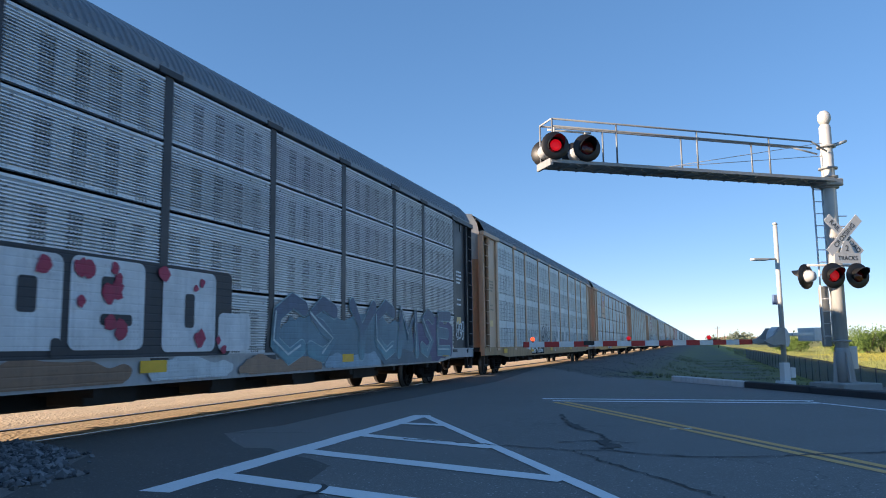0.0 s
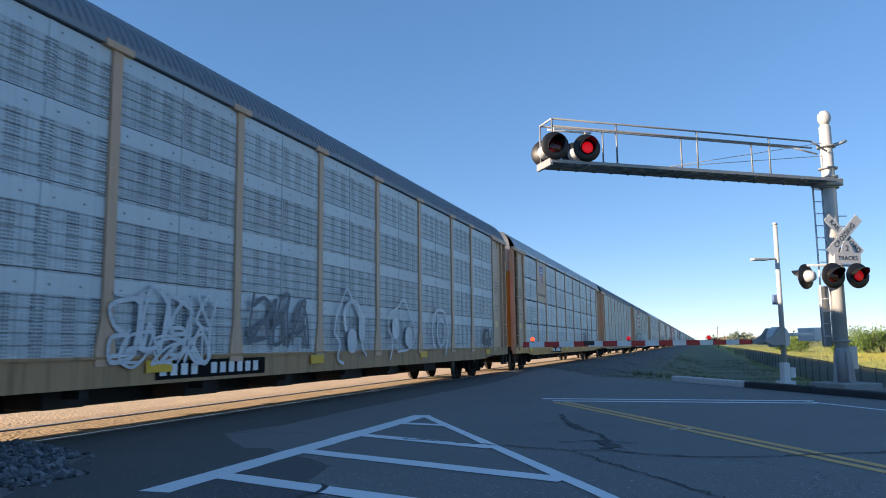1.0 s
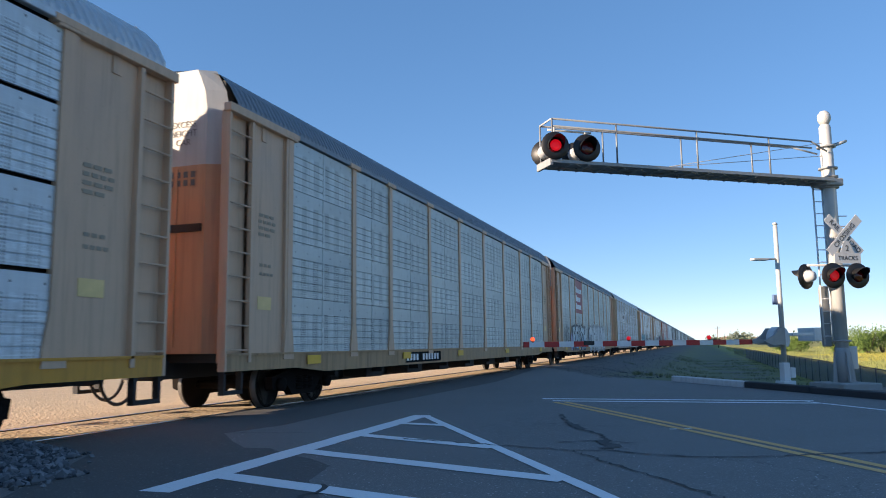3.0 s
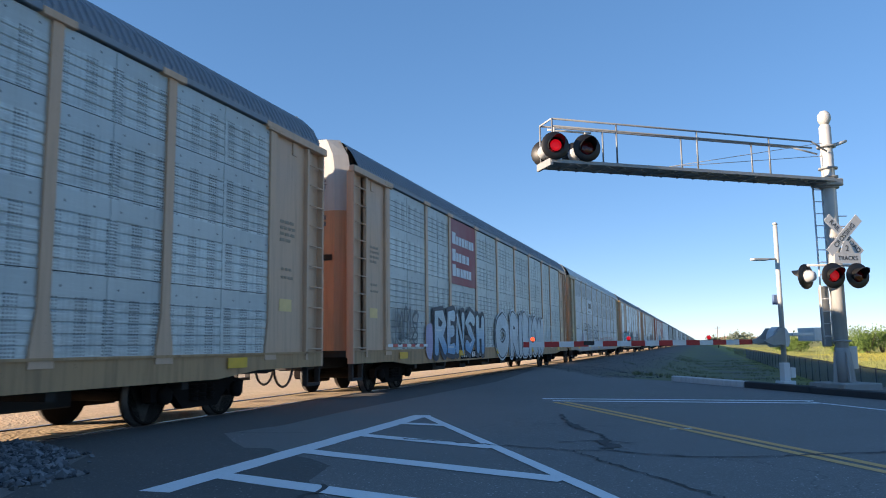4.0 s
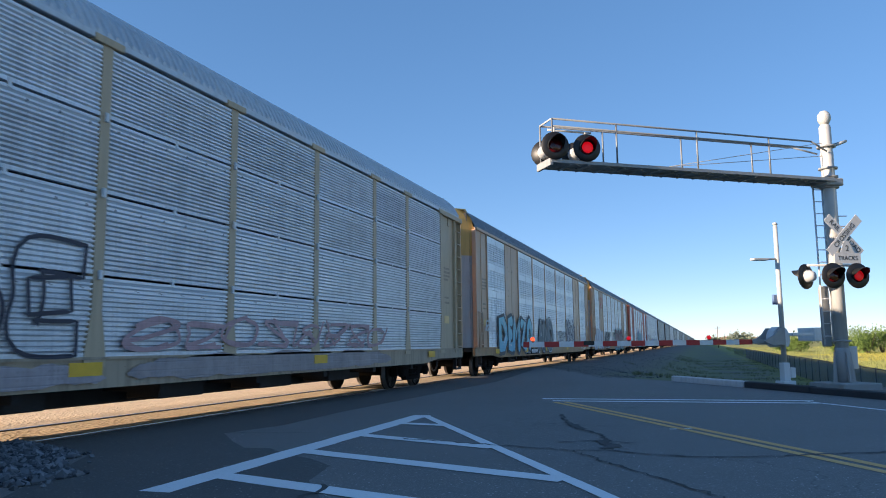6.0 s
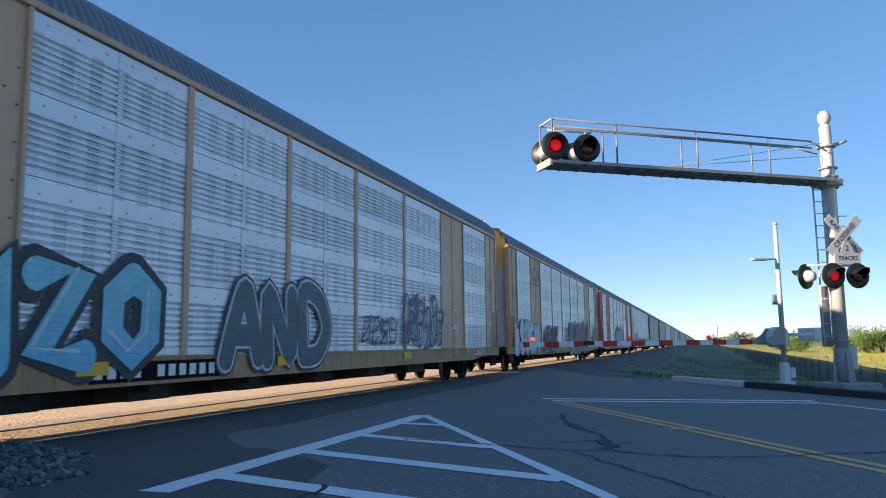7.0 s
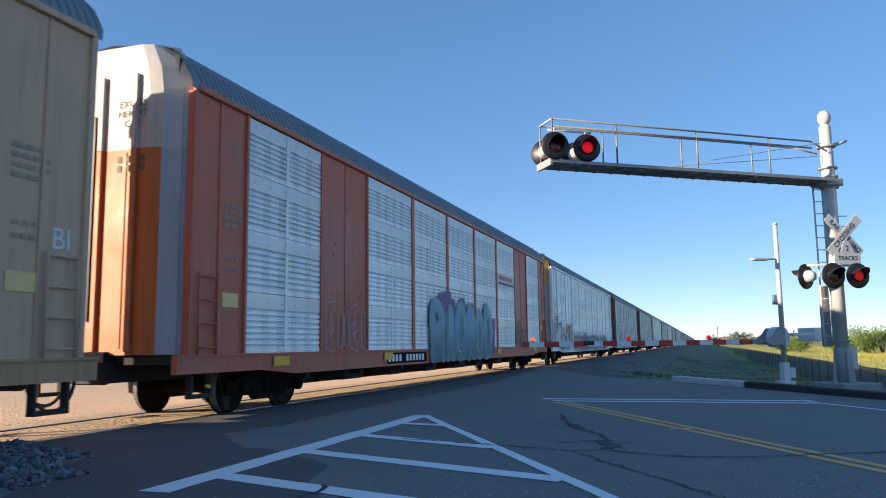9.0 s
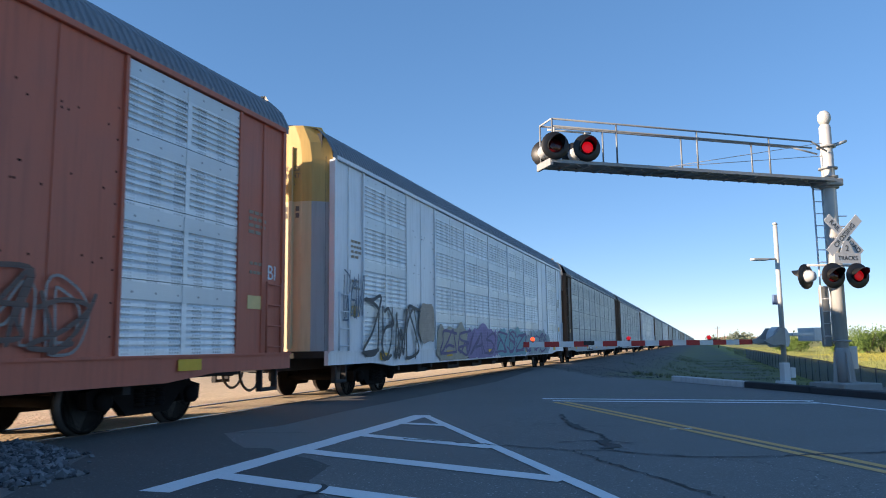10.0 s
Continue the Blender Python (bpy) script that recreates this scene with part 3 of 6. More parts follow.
    for dx, leds in ((0.13, LEFT_LEDS), (-0.62, RIGHT_LEDS)):
        p = turn @ Vector((L - 0.22 + dx, 0.36, 5.17))
        leds.append(flasher("flasher", p, FACE - 3, root, "red flashing lamp facing the road"))
    for dx in (0.02, -0.72):
        p = turn @ Vector((L - 0.17 + dx, -0.28, 5.17))
        flasher("flasher", p, FACE + 180 - 28, root, "unlit lamp facing away", False)
    # mast lamps, sign, ladder
    bar = bmesh.new()
    m = pose(0, 0, 0, 0, 0, FACE)
    add_tube(bar, m @ Vector((0.2, -0.92, 2.5 + 0.28)), m @ Vector((0.2, 0.5, 2.5 + 0.28)), 0.03, n=8)
    add_tube(bar, m @ Vector((0.0, 0.0, 2.78)), m @ Vector((0.22, 0, 2.78)), 0.05, n=8)
    part("lamp_crossarm", bar, GALV, root)
    for y, leds in ((-0.36, LEFT_LEDS), (0.3, RIGHT_LEDS)):
        leds.append(flasher("flasher", m @ Vector((0.34, y, 2.52)), FACE - 2, root, "red flashing lamp facing the road", True, RED_DIM))
    flasher("flasher", m @ Vector((0.05, -0.86, 2.52)), FACE - 160, root, "lamp turned to the side road", False)
    # crossbuck
    sm = m @ pose(0.27, 0.07, 3.5, 0, 0, 0)
    words = []
    buck = part("crossbuck", box(0.0, 0.012, -0.62, 0.62, -0.115, 0.115, 0.004), SIGN_SHEET, root, "white crossbuck blade", m=sm @ pose(0.014, 0, 0, 45))
    buck2 = part("crossbuck", box(0.0, 0.012, -0.62, 0.62, -0.115, 0.115, 0.004), SIGN_SHEET, root, "white crossbuck blade", m=sm @ pose(0, 0, 0, -45))
    plate = bmesh.new()
    add_box(plate, 0.0, 0.01, -0.36, 0.36, -0.13, 0.13, 0.004)
    add_prism(plate, [(-0.2, 0.13), (0.2, 0.13), (0.06, 0.42), (-0.06, 0.42)], 0.0, 0.01, "yz")
    tracks = part("track_count_plate", plate, SIGN_SHEET, root, "white plate below the crossbuck", m=sm @ pose(0.034, 0.03, -0.56))
    for text, size, holder, at, turn_ in (("CROSSING", 0.165, buck, (0.016, 0, 0), 0), ("RAIL", 0.165, buck2, (0.015, -0.33, 0), 0),
                                          ("ROAD", 0.165, buck2, (0.015, 0.33, 0), 0), ("TRACKS", 0.145, tracks, (0.013, 0, 0), 0), ("2", 0.2, tracks, (0.013, 0, 0.235), 0)):
        lettering(text, size, holder, pose(*at) @ pose(0, 0, 0, 90, 0, 90), INK)
    ladder = bmesh.new()
    lm = pose(0, 0, 0, 0, 0, FACE)
    for y in (-0.08, -0.33):
        add_tube(ladder, lm @ Vector((-0.17, y, 0.9)), lm @ Vector((-0.17, y, 4.85)), 0.022, n=8)
    for i in range(13):
        z = 1.1 + 0.3 * i
        add_tube(ladder, lm @ Vector((-0.17, -0.08, z)), lm @ Vector((-0.17, -0.33, z)), 0.013, n=6)
    part("ladder", ladder, PALE_SILVER, root)
    part("ladder_guard", add_box(bmesh.new(), -0.26, -0.22, -0.33, -0.07, 0.85, 2.3, 0.006, lm), GALV_DULL, root, "grey sheet guard over the ladder")
    for z in (3.2, 3.45, 3.75, 4.0):
        part("step_bolt", tube(lm @ Vector((0.1, 0.1, z)), lm @ Vector((0.14, 0.3, z)), 0.014, n=6), GALV_DULL, root)
    horn = bmesh.new()
    add_tube(horn, lm @ Vector((0, 0.15, 5.78)), lm @ Vector((0.1, 0.5, 5.9)), 0.05, 0.035, 10)
    part("bracket", horn, GALV, root)
    part("junction_box", add_box(bmesh.new(), -0.3, 0.0, 0.2, 0.42, 0.3, 0.85, 0.01, lm), GALV, root)
    return root


def lettering(text, size, parent, m, material):
    cu = bpy.data.curves.new("lettering", "FONT")
    cu.body, cu.size, cu.align_x, cu.align_y, cu.extrude, cu.resolution_u = text, size, "CENTER", "CENTER", 0.001, 3
    tmp = new("lettering_source", cu)
    me = bpy.data.meshes.new_from_object(tmp.evaluated_get(bpy.context.evaluated_depsgraph_get()))
    bpy.data.objects.remove(tmp)
    bpy.data.curves.remove(cu)
    me.materials.clear()
    me.materials.append(material)
    ob = new("lettering", me)
    ob.parent, ob.matrix_basis = parent, m
    return ob


GATE = Vector((10.62, 23.2, 0.09))
GATE_WAY = math.degrees(math.atan2(-0.54, -0.842))


def gate():
    root = empty("crossing_gate", Matrix.Translation(GATE) @ pose(0, 0, 0, 0, 0, GATE_WAY), "lowered red and white striped crossing gate on a silver post", "gate")
    part("post", tube((0, 0, 0.1), (0, 0, 4.3), 0.075, 0.06, 14), GALV, root)
    part("post_cap", lathe([(0.07, 4.28), (0.07, 4.33), (0.0, 4.37)], n=12), GALV, root)
    foot = bmesh.new()
    add_box(foot, -0.2, 0.2, -0.18, 0.18, -0.4, -0.1, 0.01)
    add_box(foot, -0.11, 0.11, -0.1, 0.1, -0.1, 0.4, 0.02)
    add_box(foot, -0.28, -0.11, -0.08, 0.1, -0.02, 0.26, 0.015)
    part("base_box", foot, PALE_SILVER, root)
    part("conduit", tube((-0.12, -0.1, 0.4), (-0.08, -0.12, 0.95), 0.03, n=8), BLACK, root)
    mech = bmesh.new()
    add_prism(mech, [(-0.24, 0.84), (0.16, 0.82), (0.24, 0.88), (0.28, 1.0), (0.26, 1.16), (0.19, 1.3), (0.06, 1.39), (-0.1, 1.4), (-0.22, 1.32), (-0.29, 1.18), (-0.3, 0.98)], -0.36, -0.08, "xz")
    add_lathe(mech, [(0.16, -0.4), (0.16, -0.34)], "Y", 18, pose(0, 0, 1.08))
    add_lathe(mech, [(0.09, -0.44), (0.09, -0.40), (0.13, -0.40)], "Y", 16, pose(0, 0, 1.08))
    for a in range(6):
        add_lathe(mech, [(0.0, -0.385), (0.022, -0.385), (0.022, -0.355)], "Y", 8, pose(0.22 * math.cos(a * 1.05), 0, 1.1 + 0.2 * math.sin(a * 1.05)))
    part("mechanism", mech, PALE_SILVER, root, "rounded silver gate motor housing")
    cw = bmesh.new()
    add_prism(cw, [(0.05, 0.9), (0.5, 0.9), (0.72, 1.0), (0.4, 1.16), (0.22, 1.36), (0.05, 1.36)], -0.42, -0.36, "xz")
    add_prism(cw, [(0.05, 0.9), (0.5, 0.9), (0.72, 1.0), (0.4, 1.16), (0.22, 1.36), (0.05, 1.36)], 0.12, 0.18, "xz")
    part("arm_bracket", cw, GALV_DULL, root)
    wt = bmesh.new()
    add_box(wt, -1.15, -0.2, -0.42, -0.37, 1.14, 1.22, 0.008)
    add_box(wt, -1.15, -0.2, 0.13, 0.18, 1.14, 1.22, 0.008)
    part("counterweight_arm", wt, PALE_SILVER, root)
    part("counterweight", box(-1.22, -0.86, -0.46, 0.22, 0.98, 1.36, 0.02), PALE_SILVER, root)
    fix = bmesh.new()
    add_tube(fix, (0.0, 0, 3.3), (0.62, 0.1, 3.28), 0.03, n=8)
    add_box(fix, 0.42, 0.9, 0.0, 0.2, 3.24, 3.3, 0.01)
    part("side_fixture", fix, GALV, root)
    part("small_box", box(-0.14, 0.14, -0.16, -0.08, 2.02, 2.3, 0.01), flat("blue_box_paint", (0.12, 0.2, 0.36), 0.5), root, "small blue notice box")
    arm = part("gate_arm", box(0.35, 1.0, -0.05, 0.05, 0.93, 1.05, 0.006), GALV_DULL, root)
    x, k, step = 1.0, 0, 0.408
    while x < GATE_L - 0.05:
        x1 = min(x + step, GATE_L)
        part("stripe", box(x, x1, -0.022, 0.022, 0.915, 1.055), RED_DECAL if k % 2 == 0 else WHITE_DECAL, arm, "red band" if k % 2 == 0 else "white band")
        x, k = x1, k + 1
    for d, mat in ((GATE_L - 0.25, AMBER_GLOW), (GATE_L - 2.95, RED_GLOW), (GATE_L - 5.35, RED_GLOW)):
        part("gate_lamp", add_lathe(bmesh.new(), [(0.0, -0.03), (0.05, -0.03), (0.055, 0.0), (0.05, 0.03), (0.0, 0.03)], "Y", 14, pose(d, 0, 1.12)), mat, arm, "small red arm lamp")
        part("lamp_housing", add_box(bmesh.new(), d - 0.03, d + 0.03, -0.028, 0.03, 1.04, 1.07), BLACK, arm)
    part("arm_joint", box(GATE_L - 1.95, GATE_L - 1.65, -0.035, 0.035, 0.95, 1.06, 0.01), BLACK, arm, "dark splice clamp")
    return root


GATE_L = 7.68

# ---------------------------------------------------------------- field, plants and the far distance


def blades(name, places, label, material, low=0.12, high=0.4, lean=0.5):
    """Tufts of grass: thin bent triangles, one stuff object."""
    rnd = random.Random(11)
    verts, faces = [], []
    for x, y, z, k in places:
        for _ in range(4):
            a, h = rnd.uniform(0, 6.28), rnd.uniform(low, high) * k
            w = h * 0.06 + 0.004 * k
            dx, dy = math.cos(a), math.sin(a)
            ox, oy = x + rnd.uniform(-0.12, 0.12) * k, y + rnd.uniform(-0.12, 0.12) * k
            b = rnd.uniform(0.1, lean) * h
            n = len(verts)
            verts += [(ox - dy * w, oy + dx * w, z - 0.03), (ox + dy * w, oy - dx * w, z - 0.03),
                      (ox + dx * b * 0.4 + dy * w * 0.7, oy + dy * b * 0.4 - dx * w * 0.7, z + h * 0.6), (ox + dx * b, oy + dy * b, z + h)]
            faces += [(n, n + 1, n + 2), (n, n + 2, n + 3)]
    me = bpy.data.meshes.new(name)
    me.from_pydata(verts, [], faces)
    me.materials.append(material)
    return tagged(new(name, me), label, "grass", kind="stuff")


rg = random.Random(5)
near_grass, field_grass, bloom = [], [], []
for i in range(13000):
    y = 23 + 75 * rg.random() ** 1.5
    x = rg.uniform(3.4, 20)
    u = ACROSS.x * x + ACROSS.y * y
    dens = noise.noise((x * 0.35, y * 0.35, 0.0))
    if u > 19.3 and dens > 0.02 + (0.6 if x < 6.0 else 0.0):
        near_grass.append((x, y, ground_height(x, y), rg.uniform(0.6, 1.1)))
for i in range(26000):
    y = 30 + 270 * rg.random() ** 1.6
    x = 8.4 + y * rg.uniform(0.03, 0.26)
    if x < 15:
        continue
    d = noise.noise((x * 0.05, y * 0.05, 3.0))
    if (d > 0.3 and x > 22) or (85 < y < 150 and (x - 8.4) / y > 0.165 and rg.random() < 0.7):
        bloom.append((x, y, ground_height(x, y), rg.uniform(0.6, 1.0)))
    elif d > -0.3:
        field_grass.append((x, y, ground_height(x, y), rg.uniform(0.45, 0.9)))
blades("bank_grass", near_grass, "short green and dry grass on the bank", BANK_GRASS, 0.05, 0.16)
blades("field_grass", field_grass, "sunlit yellow-green grass in the field", GRASS_A)
blades("field_flowers", bloom, "patches of yellow wild flowers in the field", FLOWER, 0.12, 0.3)


def bush(name, x, y, wide, high, seed, material, label, leaves=2600, leaf=0.16):
    """A shrub or far tree: short stems and a ragged crown of many small leaves."""
    rnd = random.Random(seed)
    z0 = ground_height(x, y)
    root = empty(name, pose(x, y, z0), label, "bush" if high < 4 else "tree")
    stem = bmesh.new()
    tips = []
    for i in range(7):
        a = rnd.uniform(0, 6.28)
        p = Vector((math.cos(a) * wide * 0.3 * rnd.random(), math.sin(a) * wide * 0.3 * rnd.random(), high * rnd.uniform(0.45, 0.75)))
        add_tube(stem, (p.x * 0.15, p.y * 0.15, -0.1), p, high * 0.025, high * 0.008, 6)
        tips.append(p)
    part("trunk", stem, flat("bark", (0.12, 0.09, 0.06), 0.9) if "bark" not in bpy.data.materials else bpy.data.materials["bark"], root)
    clumps = [Vector((rnd.gauss(0, 0.24) * wide, rnd.gauss(0, 0.24) * wide, high * (0.2 + 0.68 * rnd.random() ** 0.8))) for _ in range(26)]
    verts, faces = [], []
    for i in range(leaves):
        c = rnd.choice(clumps)
        r = high * 0.17
        p = c + Vector((rnd.gauss(0, r), rnd.gauss(0, r), rnd.gauss(0, r * 0.7)))
        p.z = max(0.05, p.z)
        q = Euler((rnd.uniform(0, 6), rnd.uniform(0, 6), rnd.uniform(0, 6))).to_matrix()
        s = leaf * rnd.uniform(0.6, 1.4)
        n = len(verts)
        verts += [tuple(p + q @ Vector(v) * s) for v in ((-0.5, 0, 0), (0, -0.32, 0.08), (0.55, 0, 0), (0, 0.32, 0.08))]
        faces += [(n, n + 1, n + 2), (n, n + 2, n + 3)]
    me = bpy.data.meshes.new("crown")
    me.from_pydata(verts, [], faces)
    me.materials.append(material)
    ob = new("crown", me)
    ob.parent = root
    return root


for i, (x, y, w, h) in enumerate(((34.5, 142, 7.5, 4.2), (37.5, 146, 7.0, 3.6), (31.5, 150, 4.0, 2.6), (40.5, 140, 7.0, 3.3), (26.5, 160, 4.0, 2.7), (24.0, 166, 3.5, 2.0), (44.0, 150, 8, 3.8))):
    bush("bush", x, y, w, h, 20 + i, LEAF, "dense sunlit green bush in the field", 3000, 0.26)
rd = random.Random(9)
for i in range(15):
    y = rd.uniform(520, 900)
    x = 8.4 + y * rd.uniform(0.015, 0.33)
    bush("tree", x, y, rd.uniform(9, 22), rd.uniform(4.0, 8.5), 60 + i, FAR_LEAF, "far tree on the horizon, haze put into its leaf colour", 420, 1.5)

WALL_PALE = flat("pale_house_wall", (0.6, 0.56, 0.5), 0.8)
ROOF_RED = flat("red_roof_tiles", (0.34, 0.14, 0.09), 0.8)
PANE = flat("dark_window", (0.05, 0.06, 0.08), 0.2)


def house(x, y, w, d, h, turn, label):
    root = empty("house", pose(x, y, ground_height(x, y), 0, 0, turn), label, "house", "far houses")
    part("wall", box(-w / 2, w / 2, -d / 2, d / 2, -0.3, h, 0.05), WALL_PALE, root)
    part("roof", prism([(-w / 2 - 0.5, h), (w / 2 + 0.5, h), (0, h + w * 0.22)], -d / 2 - 0.5, d / 2 + 0.5, "xz"), ROOF_RED, root)
    for i in range(3):
        part("window", box(-w * 0.36 + i * w * 0.28, -w * 0.36 + i * w * 0.28 + 1.4, -d / 2 - 0.05, -d / 2 + 0.05, 1.0, 2.4), PANE, root)


for i, (f, y) in enumerate(((0.045, 930), (0.062, 940), (0.071, 950), (0.083, 925), (0.1, 970), (0.03, 980))):
    house(8.4 + f * y, y, 14 + 4 * (i % 3), 11, 3.2 + 0.5 * (i % 2), 10 * i, "small far house with a red roof")
pole = empty("utility_pole", pose(8.4 + 0.021 * 300, 300, -1.1), "thin far wooden utility pole", "pole")
part("post", tube((0, 0, 0), (0, 0, 8), 0.16, 0.1, 8), flat("pole_wood", (0.16, 0.12, 0.09), 0.9), pole)
part("crossarm", box(-1.0, 1.0, -0.06, 0.06, 7.2, 7.35), flat("arm_wood", (0.16, 0.12, 0.09), 0.9), pole)


def fence():
    """Chain-link fence along the foot of the bank; its thick wires also stand for shade."""
    x, y0, y1, z0, z1 = 14.2, 14.0, 150.0, -1.12, 0.08
    root = empty("fence", pose(0, 0, 0), "chain-link fence along the foot of the bank, wires thickened to stand for shade", "fence")
    dark = flat("dark_fence_steel", (0.10, 0.11, 0.12), 0.6)
    pm = mesh_of(tube((0, 0, -0.2), (0, 0, z1 - z0 + 0.05), 0.032, n=8), "post", dark)
    y = y0
    while y <= y1:
        part("post", pm, None, root, m=pose(x, y, z0))
        y += 2.7
    part("top_rail", tube((x, y0, z1), (x, y1, z1), 0.02, n=8), dark, root)
    verts, faces = [], []
    for s in (-1, 1):
        y = y0
        while y < 110:
            a, b = (y, z0) if s > 0 else (y + z1 - z0, z0), (y + z1 - z0, z1) if s > 0 else (y, z1)
            # wires widened into a grey veil that stands for the shadow on the slope
            n, w = len(verts), 0.016
            verts += [(x, a[0] - w, a[1]), (x, a[0] + w, a[1]), (x, b[0] + w, b[1]), (x, b[0] - w, b[1])]
            faces.append((n, n + 1, n + 2, n + 3))
            y += 0.055
    me = bpy.data.meshes.new("wire_mesh")
    me.from_pydata(verts, [], faces)
    me.materials.append(flat("shade_veil_wire", (0.34, 0.36, 0.37), 0.7))
    ob = new("wire_mesh", me)
    ob.parent = root
    tagged(ob, kind="stuff")


fence()

# ---------------------------------------------------------------- the train
SPEED, LEAD, HALF = 24.03, 9.94, 13.66     # metres a second, centre of the first car at the start, half a car's length
SIDE = 1.46                                # half width of the rack
TIERS = (1.0, 2.0, 3.02, 3.98, 4.92)
LADDER_BAYS = [2.7, 2.05] + [2.784] * 5 + [2.05, 2.7]
PLAIN_BAYS = [2.61, 2.18] + [2.848] * 5 + [2.18, 2.61]
MESHES = {}


def kept(key, make):
    if key not in MESHES:
        MESHES[key] = make()
    return MESHES[key]


def side_panel(w, h, ribs, material, depth=0.04):
    """One side sheet: long horizontal corrugations, folded edges, seen from +x; starts at y = 0, z = 0."""
    fine = ribs > 11
    louvre = 7 <= ribs <= 11
    depth = 0.011 if ribs < 7 else 0.024 if louvre else depth

    def make():
        bm = bmesh.new()
        prof = [(-0.03, 0.0), (depth, 0.0), (depth, 0.05)]
        z, step = 0.06, (h - (0.12 if fine else 0.30)) / ribs
        for i in range(ribs):
            if fine:      # louvre-like folds
                prof += [(0.004, z), (depth, z + step * 0.30), (depth, z + step * 0.72), (0.004, z + step * 0.80)]
            elif louvre:  # sheet leaning back, then a sharp lip
                prof += [(depth, z), (depth * 0.92, z + step * 0.30), (0.0, z + step * 0.70), (0.0, z + step * 0.78), (depth, z + step * 0.84)]
            else:         # flat sheet with narrow pressed grooves
                prof += [(depth, z + step * 0.36), (0.0, z + step * 0.44), (0.0, z + step * 0.50), (depth, z + step * 0.62)]
            z += step
        prof += [(depth, h - 0.035), (depth, h), (-0.03, h)]
        if not fine and h < 2:      # two sheets lap in the middle of a bay
            add_box(bm, depth, depth + 0.007, w / 2 - 0.05, w / 2 + 0.05, 0.0, h)
        rows = [[bm.verts.new((x, y, zz)) for x, zz in prof] for y in (0.0, w)]
        for i in range(len(prof) - 1):
            bm.faces.new((rows[0][i], rows[1][i], rows[1][i + 1], rows[0][i + 1]))
        me = mesh_of(bm, "panel", material)
        return me
    return kept(("panel", round(w, 3), round(h, 3), ribs, material.name), make)


def flat_panel(w, h, material, seam=None):
    def make():
        bm = bmesh.new()
        add_box(bm, -0.03, 0.008, 0.0, w, 0.0, h, 0.006)
        if seam:
            add_box(bm, 0.008, 0.02, w * seam - 0.02, w * seam + 0.02, 0.0, h)
        for z in [0.25 + 0.42 * i for i in range(int((h - 0.3) / 0.42))]:
            for y in (0.1, w - 0.1):
                add_box(bm, 0.008, 0.014, y - 0.012, y + 0.012, z - 0.012, z + 0.012, mat=1)
        rnd = random.Random(int(w * 1000))
        for z in (1.15, 2.1, 3.0):
            for i in range(7):
                y, dz = w * (0.12 + 0.76 * rnd.random()), rnd.choice((-0.14, -0.07, 0.0, 0.07))
                add_box(bm, 0.006, 0.012, y - 0.013, y + 0.013, z + dz - 0.013, z + dz + 0.013, mat=1)
        return mesh_of(bm, "plain_panel", [material, TRUCK])
    return kept(("flat", round(w, 3), round(h, 3), seam, material.name), make)


def post_mesh(material, wide=0.17, flare=True):
    """A side post that flares to a gusset on the sill and has a cap under the roof."""
    def make():
        bm = bmesh.new()
        o = [(-wide / 2, 0.0), (wide / 2, 0.0), (wide / 2, 4.02), (-wide / 2, 4.02)]
        if flare:
            o = [(-wide * 1.05, -0.12), (wide * 1.05, -0.12), (wide * 0.95, 0.1), (wide / 2, 0.55), (wide / 2, 3.95), (-wide / 2, 3.95), (-wide / 2, 0.55), (-wide * 0.95, 0.1)]
        add_prism(bm, o, -0.04, 0.048, "yz")
        if flare:
            add_box(bm, -0.04, 0.085, -wide * 1.5, wide * 1.5, 3.9, 4.0, 0.008)
        return mesh_of(bm, "side_post", material)
    return kept(("post", material.name, wide, flare), make)


def roof_mesh(material, length):
    """Cambered roof of cross-ribbed sheet with a steep shoulder on either side."""
    def make():
        half = [(1.50, 4.94), (1.49, 5.06), (1.34, 5.34), (1.13, 5.58), (0.75, 5.69), (0.0, 5.78)]
        prof = [(-x, z) for x, z in half] + [(x, z) for x, z in half[-2::-1]]
        bm = bmesh.new()
        n = int(length / 0.15)
        prev, y = None, -length / 2
        for i in range(n):
            for dy, lift in ((0.0, 0.0), (0.07, 0.0), (0.085, 0.03), (0.135, 0.03)):
                row = []
                for k, (x, z) in enumerate(prof):
                    edge = k in (0, len(prof) - 1)
                    g = lift if not edge and abs(x) > 1.2 else 0.0
                    row.append(bm.verts.new((x + (g * 0.7 if x > 1.1 else -g * 0.7 if x < -1.1 else 0), y + dy, z + g * (0.7 if abs(x) > 1.1 else 1))))
                if prev:
                    for k in range(len(prof) - 1):
                        bm.faces.new((prev[k], prev[k + 1], row[k + 1], row[k]))
                prev = row
            y += length / n
        return mesh_of(bm, "roof", material)
    return kept(("roof", material.name, length), make)


